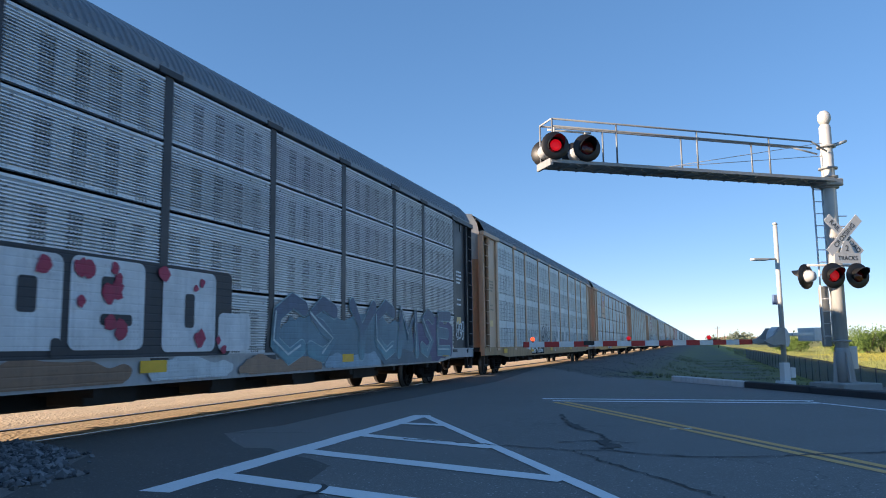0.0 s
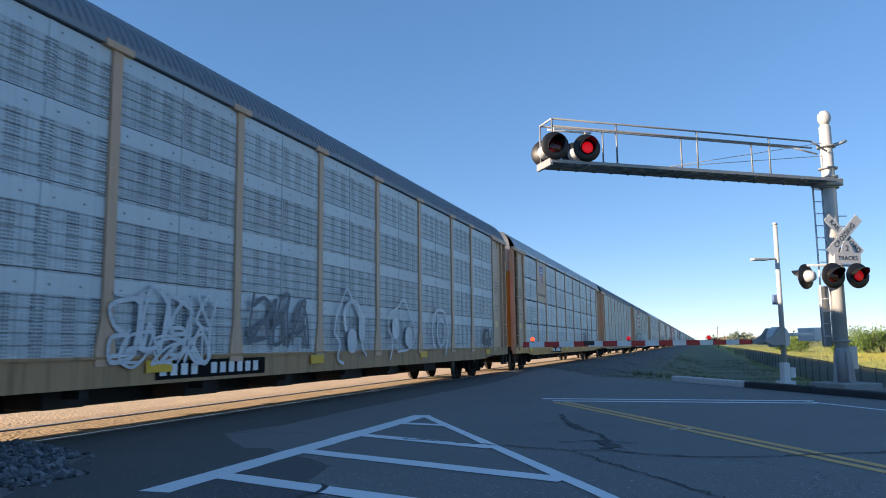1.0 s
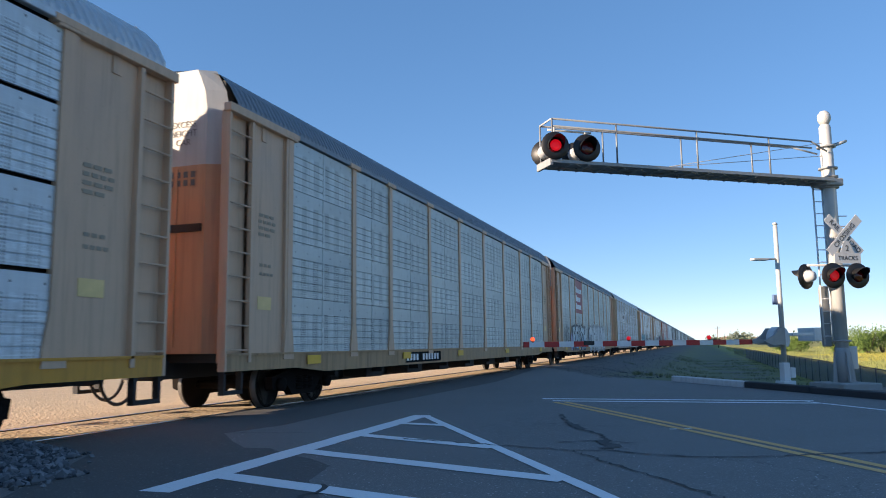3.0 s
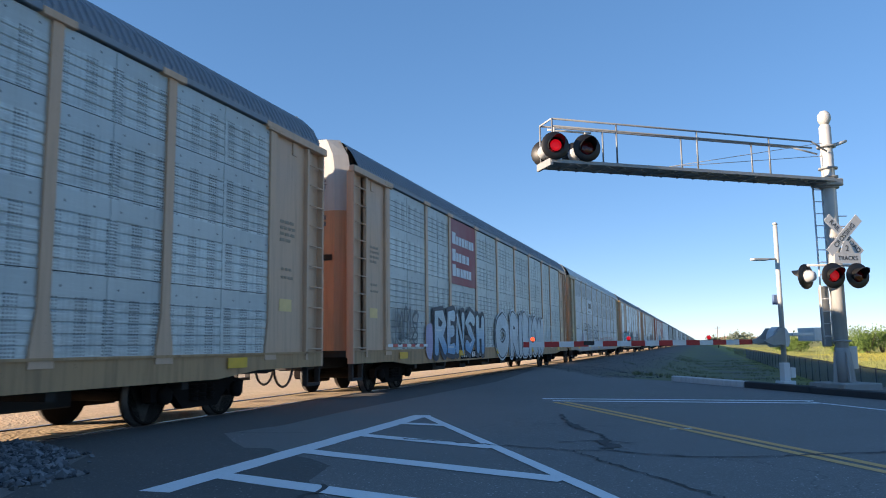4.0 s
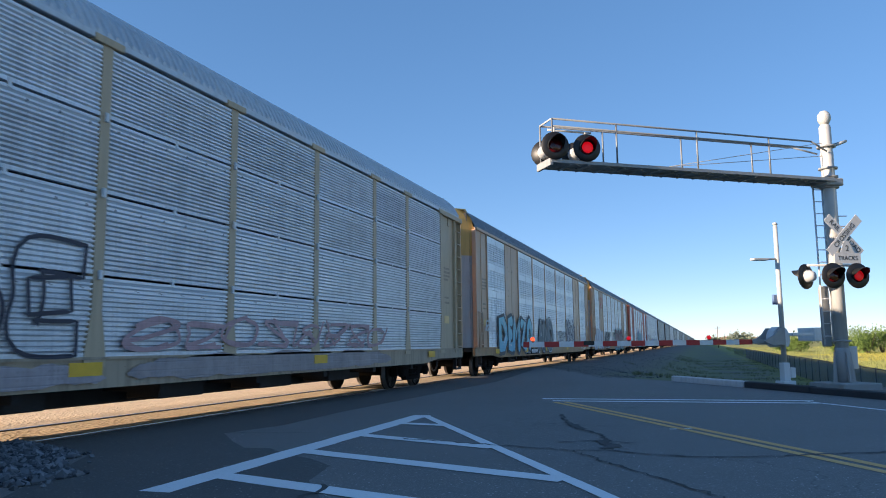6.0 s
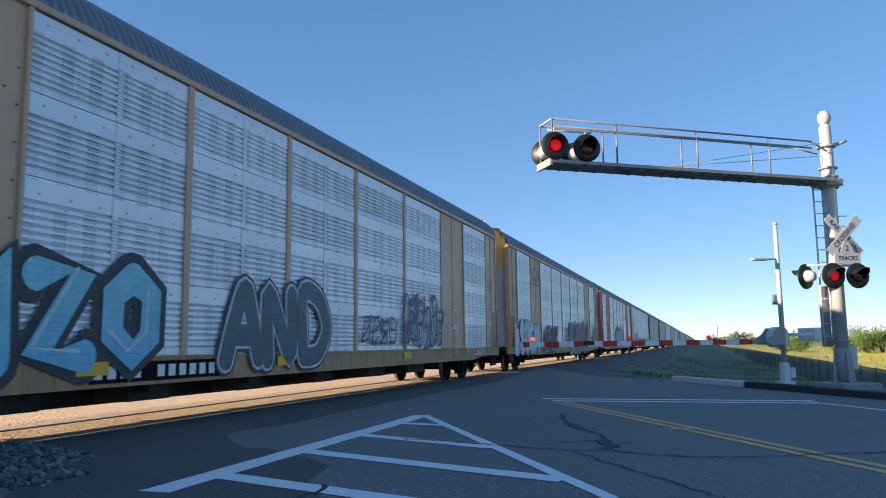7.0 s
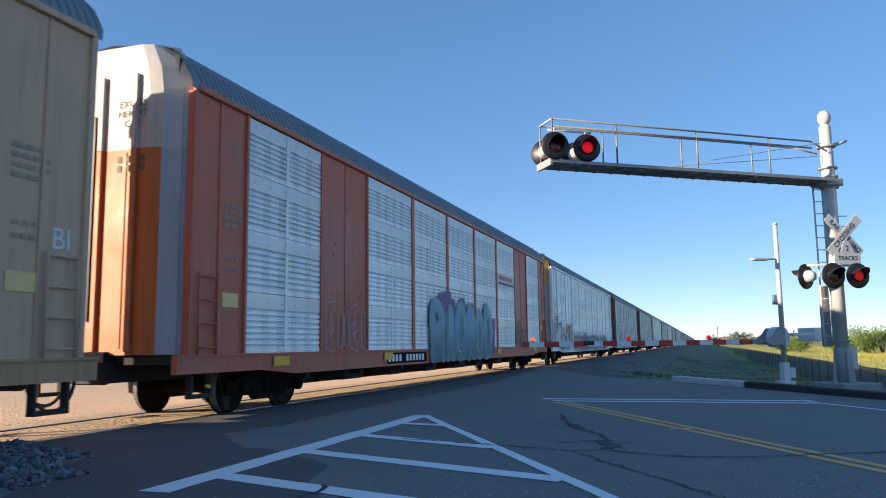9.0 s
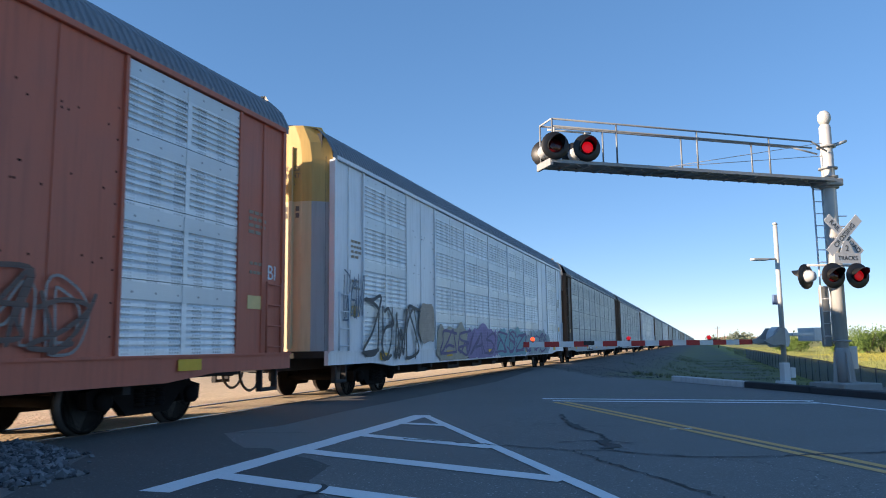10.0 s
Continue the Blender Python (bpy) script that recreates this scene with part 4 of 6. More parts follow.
def wheelset_mesh():
    def make():
        bm = bmesh.new()
        for s in (-1, 1):
            a, b = s * 0.70, s * 0.79
            add_lathe(bm, [(0.1, a - s * 0.02), (0.14, a), (0.34, a + s * 0.02), (0.445, a), (0.445, a + s * 0.03)], "X", 28, mat=0)
            add_lathe(bm, [(0.445, a + s * 0.03), (0.42, a + s * 0.045), (0.412, b + s * 0.04)], "X", 28, mat=1)
            add_lathe(bm, [(0.412, b + s * 0.04), (0.37, b + s * 0.045), (0.33, b + s * 0.01), (0.17, b), (0.12, b + s * 0.04), (0.0, b + s * 0.05)], "X", 28, mat=0)
        add_lathe(bm, [(0.08, -0.72), (0.08, 0.72)], "X", 12)
        return mesh_of(bm, "wheelset", [WHEEL, TREAD])
    return kept("wheelset", make)


def truck_frame_mesh():
    """Cast side frame with its two pedestals, spring nest and bearing caps."""
    def make():
        bm = bmesh.new()
        o = [(-1.12, 0.33), (-1.15, 0.55), (-0.75, 0.64), (-0.3, 0.70), (0.3, 0.70), (0.75, 0.64), (1.15, 0.55), (1.12, 0.33),
             (0.72, 0.33), (0.68, 0.45), (0.42, 0.2), (-0.42, 0.2), (-0.68, 0.45), (-0.72, 0.33)]
        add_prism(bm, o, 0.93, 1.08, "yz")
        for y in (-0.89, 0.89):
            add_lathe(bm, [(0.13, 1.06), (0.13, 1.16), (0.06, 1.2), (0.0, 1.2)], "X", 14, pose(0, y, 0.42))
        for y in (-0.2, 0.0, 0.2):
            for k in range(4):
                add_lathe(bm, [(0.08, 0.0), (0.09, 0.025), (0.08, 0.05)], "Z", 10, pose(1.08, y, 0.3 + 0.065 * k))
        return mesh_of(bm, "side_frame", TRUCK)
    return kept("side_frame", make)


def door_mesh(material, style):
    """End doors with rounded corners, from above the coupler to the roof."""
    def make():
        bm = bmesh.new()
        if style == "ladder":
            out = [(-1.3, -0.18), (-1.0, 0.0), (1.0, 0.0), (1.22, -0.06), (1.3, -0.22)]
        else:
            out = [(-1.40, -0.33), (-1.05, -0.05), (-0.85, 0.0), (0.85, 0.0), (1.05, -0.05), (1.40, -0.33)]
        rows = []
        for z, f in ((1.0, 1.0), (4.05, 1.0), (4.95, 1.0), (5.3, 0.95), (5.66, 0.80)):
            rows.append([bm.verts.new((x * f, y, z)) for x, y in out])
        for k, (a, b) in enumerate(zip(rows, rows[1:])):
            for i in range(len(out) - 1):
                bm.faces.new((a[i], a[i + 1], b[i + 1], b[i])).material_index = 1 if k else 3 if style == "plain" and i in (0, len(out) - 2) else 0
        bm.faces.new(rows[-1]).material_index = 1
        for x in (-0.45, 0.42):
            add_box(bm, x - 0.02, x + 0.02, 0.0, 0.015, 1.1, 4.0, mat=0)
        if style == "ladder":
            add_box(bm, -0.95, -0.2, 0.0, 0.02, 2.95, 3.08, mat=2)
        return mesh_of(bm, "end_door", material)
    return kept(("door", style, tuple(m.name for m in material)), make)


PAINTS = {}


def spray(color, low=None):
    if (color, low) not in PAINTS:
        n = Nodes("spray_paint")
        c = n.mix(n.noise(2.2, 6, 0.7), shade(color, 0.4), shade(color, 1.5))
        x, y, z = n.xyz()
        if low:       # faded from one colour below into another above
            c = n.mix(n.ramp(n.math("ADD", n.math("MULTIPLY", z, 0.5), n.math("MULTIPLY", n.noise(1.5, 3), 0.2)), [(0.55, (0, 0, 0)), (0.95, (1, 1, 1))]), low, c)
        c = n.mix(n.math("MULTIPLY", n.ramp(n.noise(5.0, 5, 0.7, (2.2, 2.2, 0.12)), [(0.5, (0, 0, 0)), (0.75, (1, 1, 1))]), 0.5), c, shade(color, 0.4))
        fy = n.math("SUBTRACT", n.math("FRACT", n.math("DIVIDE", y, 0.06)), 0.5)
        fz = n.math("SUBTRACT", n.math("FRACT", n.math("DIVIDE", z, 0.09)), 0.5)
        d = n.math("ADD", n.math("MULTIPLY", fy, fy), n.math("MULTIPLY", n.math("MULTIPLY", fz, fz), 2.2))
        hole = n.math("MULTIPLY", n.math("MULTIPLY", n.math("LESS_THAN", d, 0.07), n.math("LESS_THAN", n.math("FRACT", n.math("DIVIDE", y, 0.42)), 0.6)),
                      n.ramp(n.noise(0.8, 2), [(0.4, (0.05, 0.05, 0.05)), (0.6, (0.3, 0.3, 0.3))]))
        c = n.mix(hole, c, (0.03, 0.032, 0.036))
        rib = n.ramp(n.math("ABSOLUTE", n.math("SUBTRACT", n.math("FRACT", n.math("DIVIDE", z, 0.107)), 0.5)), [(0.0, (0, 0, 0)), (0.12, (1, 1, 1))])
        n.bump(rib, 0.2, 0.02)
        PAINTS[(color, low)] = n.done(n.mix(n.ramp(n.noise(0.9, 3), [(0.35, (0, 0, 0)), (0.65, (0.4, 0.4, 0.4))]), c, shade(color, 0.8)), 0.55)
    return PAINTS[(color, low)]


def car_carrier(k, s, detail):
    """One enclosed car carrier; s holds its colours. Its own y runs along the track from its middle."""
    style = s["style"]
    car = empty("car_carrier", pose(0, LEAD + PITCH * k, 0), s["label"], "rail car", "rail cars of the train")
    body, sheetm, roofm, sillm, endm = s["body"], s["sheet"], s["roof"], s["sill"], s["end"]
    # solid dark filler behind the side sheets, in place of the shaded hollow
    part("rack_core", kept(("core",), lambda: mesh_of(add_box(add_box(bmesh.new(), -1.28, 1.28, -HALF + 0.35, HALF - 0.35, 0.95, 5.0), -1.2, 1.2, -HALF + 0.32, HALF - 0.32, 4.98, 5.5), "rack_core", CORE)), None, car, "near-black box standing for the shaded inside of the rack")
    part("roof", roof_mesh(roofm, 2 * HALF - 0.5), None, car, s.get("roof_label", "ribbed grey metal roof"))
    railm = body if style == "plain" else roofm
    for side in (0, 180):
        part("top_rail", kept(("rail", railm.name), lambda: mesh_of(box(1.42, 1.53, -HALF + 0.4, HALF - 0.4, 4.93, 5.02, 0.01), "top_rail", railm)), None, car, m=pose(0, 0, 0, 0, 0, side))
    # floor and sills
    part("deck", kept(("deck", UNDER.name), lambda: mesh_of(box(-1.36, 1.36, -HALF + 0.2, HALF - 0.2, 0.86, 0.985), "deck", UNDER)), None, car)
    part("centre_sill", kept(("csill",), lambda: mesh_of(add_box(add_box(bmesh.new(), -0.33, 0.33, -HALF - 0.1, HALF + 0.1, 0.6, 0.9), -0.36, 0.36, -8.6, 8.6, 0.32, 0.62, 0.02), "centre_sill", UNDER)), None, car)
    def sill_mesh():
        bm = bmesh.new()
        o = [(-HALF + 0.1, 1.0), (HALF - 0.1, 1.0), (HALF - 0.1, 0.72), (HALF - 2.3, 0.72), (HALF - 3.4, 0.62), (-HALF + 3.4, 0.62), (-HALF + 2.3, 0.72), (-HALF + 0.1, 0.72)]
        add_prism(bm, o, 1.40, 1.49, "yz")
        add_box(bm, 1.49, 1.52, -HALF + 0.1, HALF - 0.1, 0.965, 1.0)
        return mesh_of(bm, "side_sill", sillm)
    for side in (0, 180):
        part("side_sill", kept(("sill", sillm.name), sill_mesh), None, car, m=pose(0, 0, 0, 0, 0, side))
    # bays
    bays = LADDER_BAYS if style == "ladder" else PLAIN_BAYS
    y = -HALF + (1.95 if style == "ladder" else 1.74)
    first = y
    postw = s.get("post_wide", 0.17)
    for i, w in enumerate(bays):
        plain = style == "plain" and i in (1, len(bays) - 2)
        if plain:
            part("plain_panel", flat_panel(w, 3.94, body, 0.5), None, car, m=pose(SIDE, y, 0.99))
        elif detail:
            tiers = s.get("tiers", 4)
            zs = TIERS if tiers == 4 else [1.0 + 3.92 * j / tiers for j in range(tiers + 1)]
            gap = s.get("gap", 0.012)
            for a, b in zip(zs, zs[1:]):
                me = side_panel(w - 0.04, b - a - gap, s.get("ribs", 9), sheetm)
                part("side_panel", me, None, car, m=pose(SIDE, y + 0.02, a))
        else:
            part("side_panel", side_panel(w - 0.04, 3.92, 24, sheetm), None, car, m=pose(SIDE, y + 0.02, 1.0))
        me = flat_panel(w, 3.94, body, 0.5) if plain else side_panel(w - 0.04, 3.92, 24, sheetm)
        part("plain_panel" if plain else "side_panel", me, None, car, m=pose(-SIDE, -y, 0.99, 0, 0, 180))
        y += w
    posts = [first + sum(bays[:i]) for i in range(len(bays) + 1)]
    for i, py in enumerate(posts):
        thin = style == "plain"
        wide = postw if not thin else 0.06 if i in (0, 1, 2, len(posts) - 3, len(posts) - 2, len(posts) - 1) else s.get("post_wide", 0.13)
        me = post_mesh(s["post"], wide, not thin)
        for side in ((0, 180) if detail else (0,)):
            part("side_post", me, None, car, m=pose(SIDE if not side else -SIDE, py, 1.0, 0, 0, side))
        if detail and not thin and i < len(bays) and s.get("clips"):
            for z in TIERS[1:4]:
                part("panel_clip", kept(("clip",), lambda: mesh_of(add_box(bmesh.new(), 0.0, 0.04, -0.03, 0.03, -0.06, 0.06, 0.008), "panel_clip", WHITE)), None, car, m=pose(SIDE + 0.01, py + bays[i] / 2, z - 0.01))
                part("panel_clip", kept(("clip",), None), None, car, m=pose(SIDE + 0.055, py, z - 0.01))
    # ends
    for end in (-1, 1):
        turn = pose(0, 0, 0, 0, 0, 0 if end > 0 else 180)
        door = part("end_door", door_mesh([endm, s["cap"], BLACK, GREY], style), None, car, s.get("end_label", ""), m=turn @ pose(0, HALF - 0.12, 0))
        if style == "plain" and detail:
            for x in (-0.62, 0.0, 0.3, 0.68):
                rib = kept(("rib", endm.name, s["cap"].name), lambda: mesh_of(add_box(add_box(bmesh.new(), -0.045, 0.045, 0.0, 0.06, 1.05, 4.05, 0.01, mat=0), -0.045, 0.045, 0.0, 0.06, 4.05, 5.2, 0.01, mat=1), "door_rib", [endm, s["cap"]]))
                part("door_rib", rib, None, door, m=pose(x, 0, 0))
            part("lock_rod", kept(("rod",), lambda: mesh_of(add_box(bmesh.new(), 0.1, 0.16, 0.0, 0.05, 1.5, 4.6), "lock_rod", BLACK)), None, door, "dark lock rod")
        for side in (-1, 1):
            mm = turn @ Matrix.Diagonal((side, 1, 1, 1))
            if style == "ladder":
                def end_panel_mesh():
                    bm = bmesh.new()
                    add_box(bm, 1.30, 1.38, HALF - 0.66, HALF - 0.1, 0.85, 4.9)
                    add_box(bm, 1.36, 1.44, HALF - 1.95, HALF - 0.66, 1.0, 4.9)
                    add_box(bm, 1.38, 1.5, HALF - 1.92, HALF - 1.8, 1.0, 4.86, 0.006)
                    return mesh_of(bm, "end_panel", ladderm)

                def ladder_mesh():
                    bm = bmesh.new()
                    add_box(bm, 1.36, 1.52, HALF - 0.74, HALF - 0.66, 0.85, 4.85, 0.006)
                    add_box(bm, 1.36, 1.50, HALF - 0.1, HALF - 0.04, 0.72, 4.9, 0.006)
                    for i in range(10):
                        add_tube(bm, (1.49, HALF - 0.7, 1.05 + 0.39 * i), (1.49, HALF - 0.07, 1.05 + 0.39 * i), 0.016, n=6)
                    return mesh_of(bm, "end_ladder", ladderm)

                def track_mesh():
                    bm = bmesh.new()
                    add_box(bm, 1.40, 1.54, HALF - 2.15, HALF + 0.0, 4.86, 5.0, 0.01)
                    add_box(bm, 1.34, 1.46, HALF - 1.2, HALF - 1.05, 4.62, 4.88)
                    return mesh_of(bm, "door_track", ladderm)
                ladderm = s.get("end_side") or endm
                flip = turn @ Matrix.Diagonal((side, 1, 1, 1))
                for nm, make in (("end_panel", end_panel_mesh), ("end_ladder", ladder_mesh), ("door_track", track_mesh)):
                    part(nm, kept((nm, ladderm.name), make), None, car, m=flip)
                part("step", kept(("step",), lambda: step_mesh(0.6, 0.08)), None, car, m=flip)
            else:
                def corner_mesh():
                    bm = bmesh.new()
                    add_box(bm, 1.36, 1.465, HALF - 1.74, HALF - 0.35, 0.99, 4.93, 0.008)
                    add_box(bm, 1.465, 1.485, HALF - 1.05, HALF - 1.0, 0.99, 4.93)
                    add_box(bm, 1.465, 1.5, HALF - 0.42, HALF - 0.33, 0.99, 5.0)
                    return mesh_of(bm, "end_corner", s.get("end_side") or body)

                def grab_mesh():
                    bm = bmesh.new()
                    for y in (HALF - 0.95, HALF - 0.5):
                        add_tube(bm, (1.53, y, 1.0), (1.53, y, 2.2), 0.022, n=6)
                    for i in range(4):
                        add_tube(bm, (1.53, HALF - 0.95, 1.1 + 0.35 * i), (1.53, HALF - 0.5, 1.1 + 0.35 * i), 0.016, n=6)
                    return mesh_of(bm, "grab_ladder", s.get("end_side") or body)
                flip = turn @ Matrix.Diagonal((side, 1, 1, 1))
                part("grab_ladder", kept(("grab", body.name), grab_mesh), None, car, m=flip)
                part("step", kept(("step2",), lambda: step_mesh(0.98, 0.47)), None, car, m=flip)
                part("end_corner", kept(("corner", (s.get("end_side") or body).name), corner_mesh), None, car, m=turn @ Matrix.Diagonal((side, 1, 1, 1)))
        part("coupler", kept(("coupler",), coupler_mesh), None, car, m=turn)
        part("brake_hose", kept(("hose",), hose_mesh), None, car, m=turn)
        # truck
        ty = end * (HALF - 3.25)
        truck = part("truck", kept(("bolster",), lambda: mesh_of(box(-0.95, 0.95, -0.22, 0.22, 0.42, 0.72, 0.03), "bolster", TRUCK)), None, car, "cast steel truck", m=pose(0, ty, 0))
        for side in (0, 180):
            part("side_frame", truck_frame_mesh(), None, truck, m=pose(0, 0, 0, 0, 0, side))
        for dy in (-0.89, 0.89):
            w = part("wheelset", wheelset_mesh(), None, truck, "steel wheels with bright treads", m=pose(0, dy, 0.412))
            if 0 <= k <= 9:
                WHEELS.append((w, dy))
    if detail:
        rnd = random.Random(k + 50)
        for yy in (-HALF + 2.6, -HALF + 7.4, -1.8, 4.1, HALF - 3.2):
            part("reflector", kept(("refl", s.get("refl", SAFETY).name), lambda: mesh_of(box(0, 0.006, 0, 0.52, 0, 0.16), "reflector", s.get("refl", SAFETY))), None, car, "reflective sill strip", m=pose(1.522, yy, 0.775))
        # car marks on the sill and at the door, as bars
        mk = part("mark_plate", kept(("mp",), lambda: mesh_of(box(0, 0.004, -0.08, 2.62, -0.05, 0.21), "mark_plate", TRUCK)), None, car, "black mark plate on the sill", m=pose(1.495, -HALF + 7.7, 0.72))
        for i in range(10):
            part("mark_bar", kept(("mb",), lambda: mesh_of(box(0, 0.003, 0, 0.14, 0, 0.16), "mark_bar", WHITE_DECAL)), None, mk, m=pose(0.004, i * 0.225 + (0.24 if i > 3 else 0), 0))
        under = bmesh.new()
        for i in range(6):
            a = -7.5 + i * 2.6
            add_box(under, 0.5, 1.1, a, a + rnd.uniform(0.5, 1.2), 0.38, 0.86, 0.02)
        for i in range(9):
            a = -9.6 + i * 2.4
            add_box(under, -1.35, 1.35, a, a + 0.14, 0.5, 0.86)
        add_tube(under, (0.75, -9, 0.62), (0.75, 9, 0.62), 0.03, n=6)
        part("underframe", under, UNDER, car, "crossbearers and brake gear")
    return car


def coupler_mesh():
    bm = bmesh.new()
    add_box(bm, -0.11, 0.11, HALF - 0.3, HALF + 0.42, 0.72, 0.95, 0.02)
    add_box(bm, -0.2, 0.22, HALF + 0.38, HALF + 0.64, 0.66, 1.0, 0.06)
    add_box(bm, -0.3, 0.3, HALF - 0.15, HALF - 0.02, 0.58, 1.05, 0.02)
    return mesh_of(bm, "coupler", TRUCK)


def step_mesh(a, b):
    """A hanging stirrup step."""
    bm = bmesh.new()
    add_prism(bm, [(HALF - a, 0.9), (HALF - a, 0.36), (HALF - b, 0.36), (HALF - b, 0.9), (HALF - b - 0.05, 0.9), (HALF - b - 0.05, 0.42), (HALF - a + 0.05, 0.42), (HALF - a + 0.05, 0.9)], 1.36, 1.46, "yz")
    return mesh_of(bm, "step", UNDER)


def hose_mesh():
    bm = bmesh.new()
    rings = []
    for i in range(15):
        a = math.pi * i / 14
        c = Vector((0.45, HALF - 0.1 + 0.36 * (1 - math.cos(a)), 0.72 - 0.42 * math.sin(a)))
        out = Vector((0, -math.cos(a), -math.sin(a)))
        rings.append([bm.verts.new(c + (out * math.cos(k * 1.0472) + Vector((1, 0, 0)) * math.sin(k * 1.0472)) * 0.026) for k in range(6)])
    for p, q in zip(rings, rings[1:]):
        for k in range(6):
            bm.faces.new((p[k], p[(k + 1) % 6], q[(k + 1) % 6], q[k]))
    return mesh_of(bm, "brake_hose", BLACK)


WHEELS = []
TAN = painted("tan_car_paint", (0.66, 0.415, 0.265), 0.5, 0.45)
TAN_PALE = painted("pale_tan_car_paint", (0.56, 0.42, 0.27), 0.55, 0.5)
TAN_DEEP = painted("deep_tan_car_paint", (0.60, 0.39, 0.25), 0.55, 0.5)
YELLOW = painted("yellow_car_paint", (0.66, 0.29, 0.03), 0.5, 0.75)
BROWN = painted("brown_end_paint", (0.60, 0.32, 0.17), 0.6, 0.5)
MUSTARD = painted("mustard_end_paint", (0.68, 0.42, 0.17), 0.5, 0.4)
UMBER = painted("dark_umber_end_paint", (0.16, 0.095, 0.06), 0.65, 0.5)
CAP_WHITE = painted("white_end_cap", (0.52, 0.50, 0.46), 0.5, 0.35)
CAP_YELLOW = painted("yellow_end_cap", (0.60, 0.39, 0.12), 0.5, 0.4)
CREAM = painted("cream_end_paint", (0.7, 0.58, 0.36), 0.5, 0.35)
DARK = painted("charcoal_car_paint", (0.035, 0.038, 0.046), 0.5, 0.4)
ORANGE = painted("oxide_red_car_paint", (0.60, 0.155, 0.088), 0.55, 0.45)
SILVER = painted("silver_car_paint", (0.80, 0.81, 0.83), 0.45, 0.35, 0.2)
GREY = painted("grey_car_paint", (0.42, 0.43, 0.44), 0.5, 0.5)
ROOF_DARK = painted("dark_roof_sheet", (0.24, 0.27, 0.30), 0.55, 0.3, 0.3)
ROOF_LIGHT = painted("bright_roof_sheet", (0.60, 0.63, 0.65), 0.5, 0.3, 0.35)
SHEET = zinc("grey_side_sheet", (0.68, 0.70, 0.71), pitch=(0.06, 0.06), lap=1.0)
SHEET_BLUE = zinc("blue_grey_side_sheet", (0.62, 0.67, 0.69), pitch=(0.05, 0.042), lap=0.9, mottle=0.8, punch=0.5)
SHEET_FINE = zinc("fine_ribbed_sheet", (0.74, 0.76, 0.78), holes=False, dirt=0.45, lap=1.0)
SHEET_PALE = zinc("pale_side_sheet", (0.90, 0.92, 0.92), 0.42, pitch=(0.055, 0.05), dirt=0.25, bands=0.25, mottle=0.4, lap=0.66, punch=0.6)
SHEET_CLEAN = zinc("clean_blue_grey_sheet", (0.80, 0.84, 0.86), 0.42, pitch=(0.05, 0.042), dirt=0.3, bands=0.3, mottle=0.4, lap=0.88, punch=0.7)
SHEET_DULL = zinc("dull_blue_grey_sheet", (0.50, 0.55, 0.565), pitch=(0.05, 0.042), lap=1.15, mottle=0.8, dirt=0.85, metal=0.25)
SHEET_WARM = zinc("warm_grey_sheet", (0.64, 0.63, 0.59), holes=False)
SHEET_GREEN = zinc("greenish_side_sheet", (0.56, 0.60, 0.58), pitch=(0.05, 0.042), lap=0.82, mottle=0.7)

SILL_TAN = painted("dirty_tan_sill", (0.5, 0.29, 0.14), 0.65, 0.95)
SILL_PALE = painted("dirty_pale_sill", (0.46, 0.35, 0.24), 0.65, 0.95)

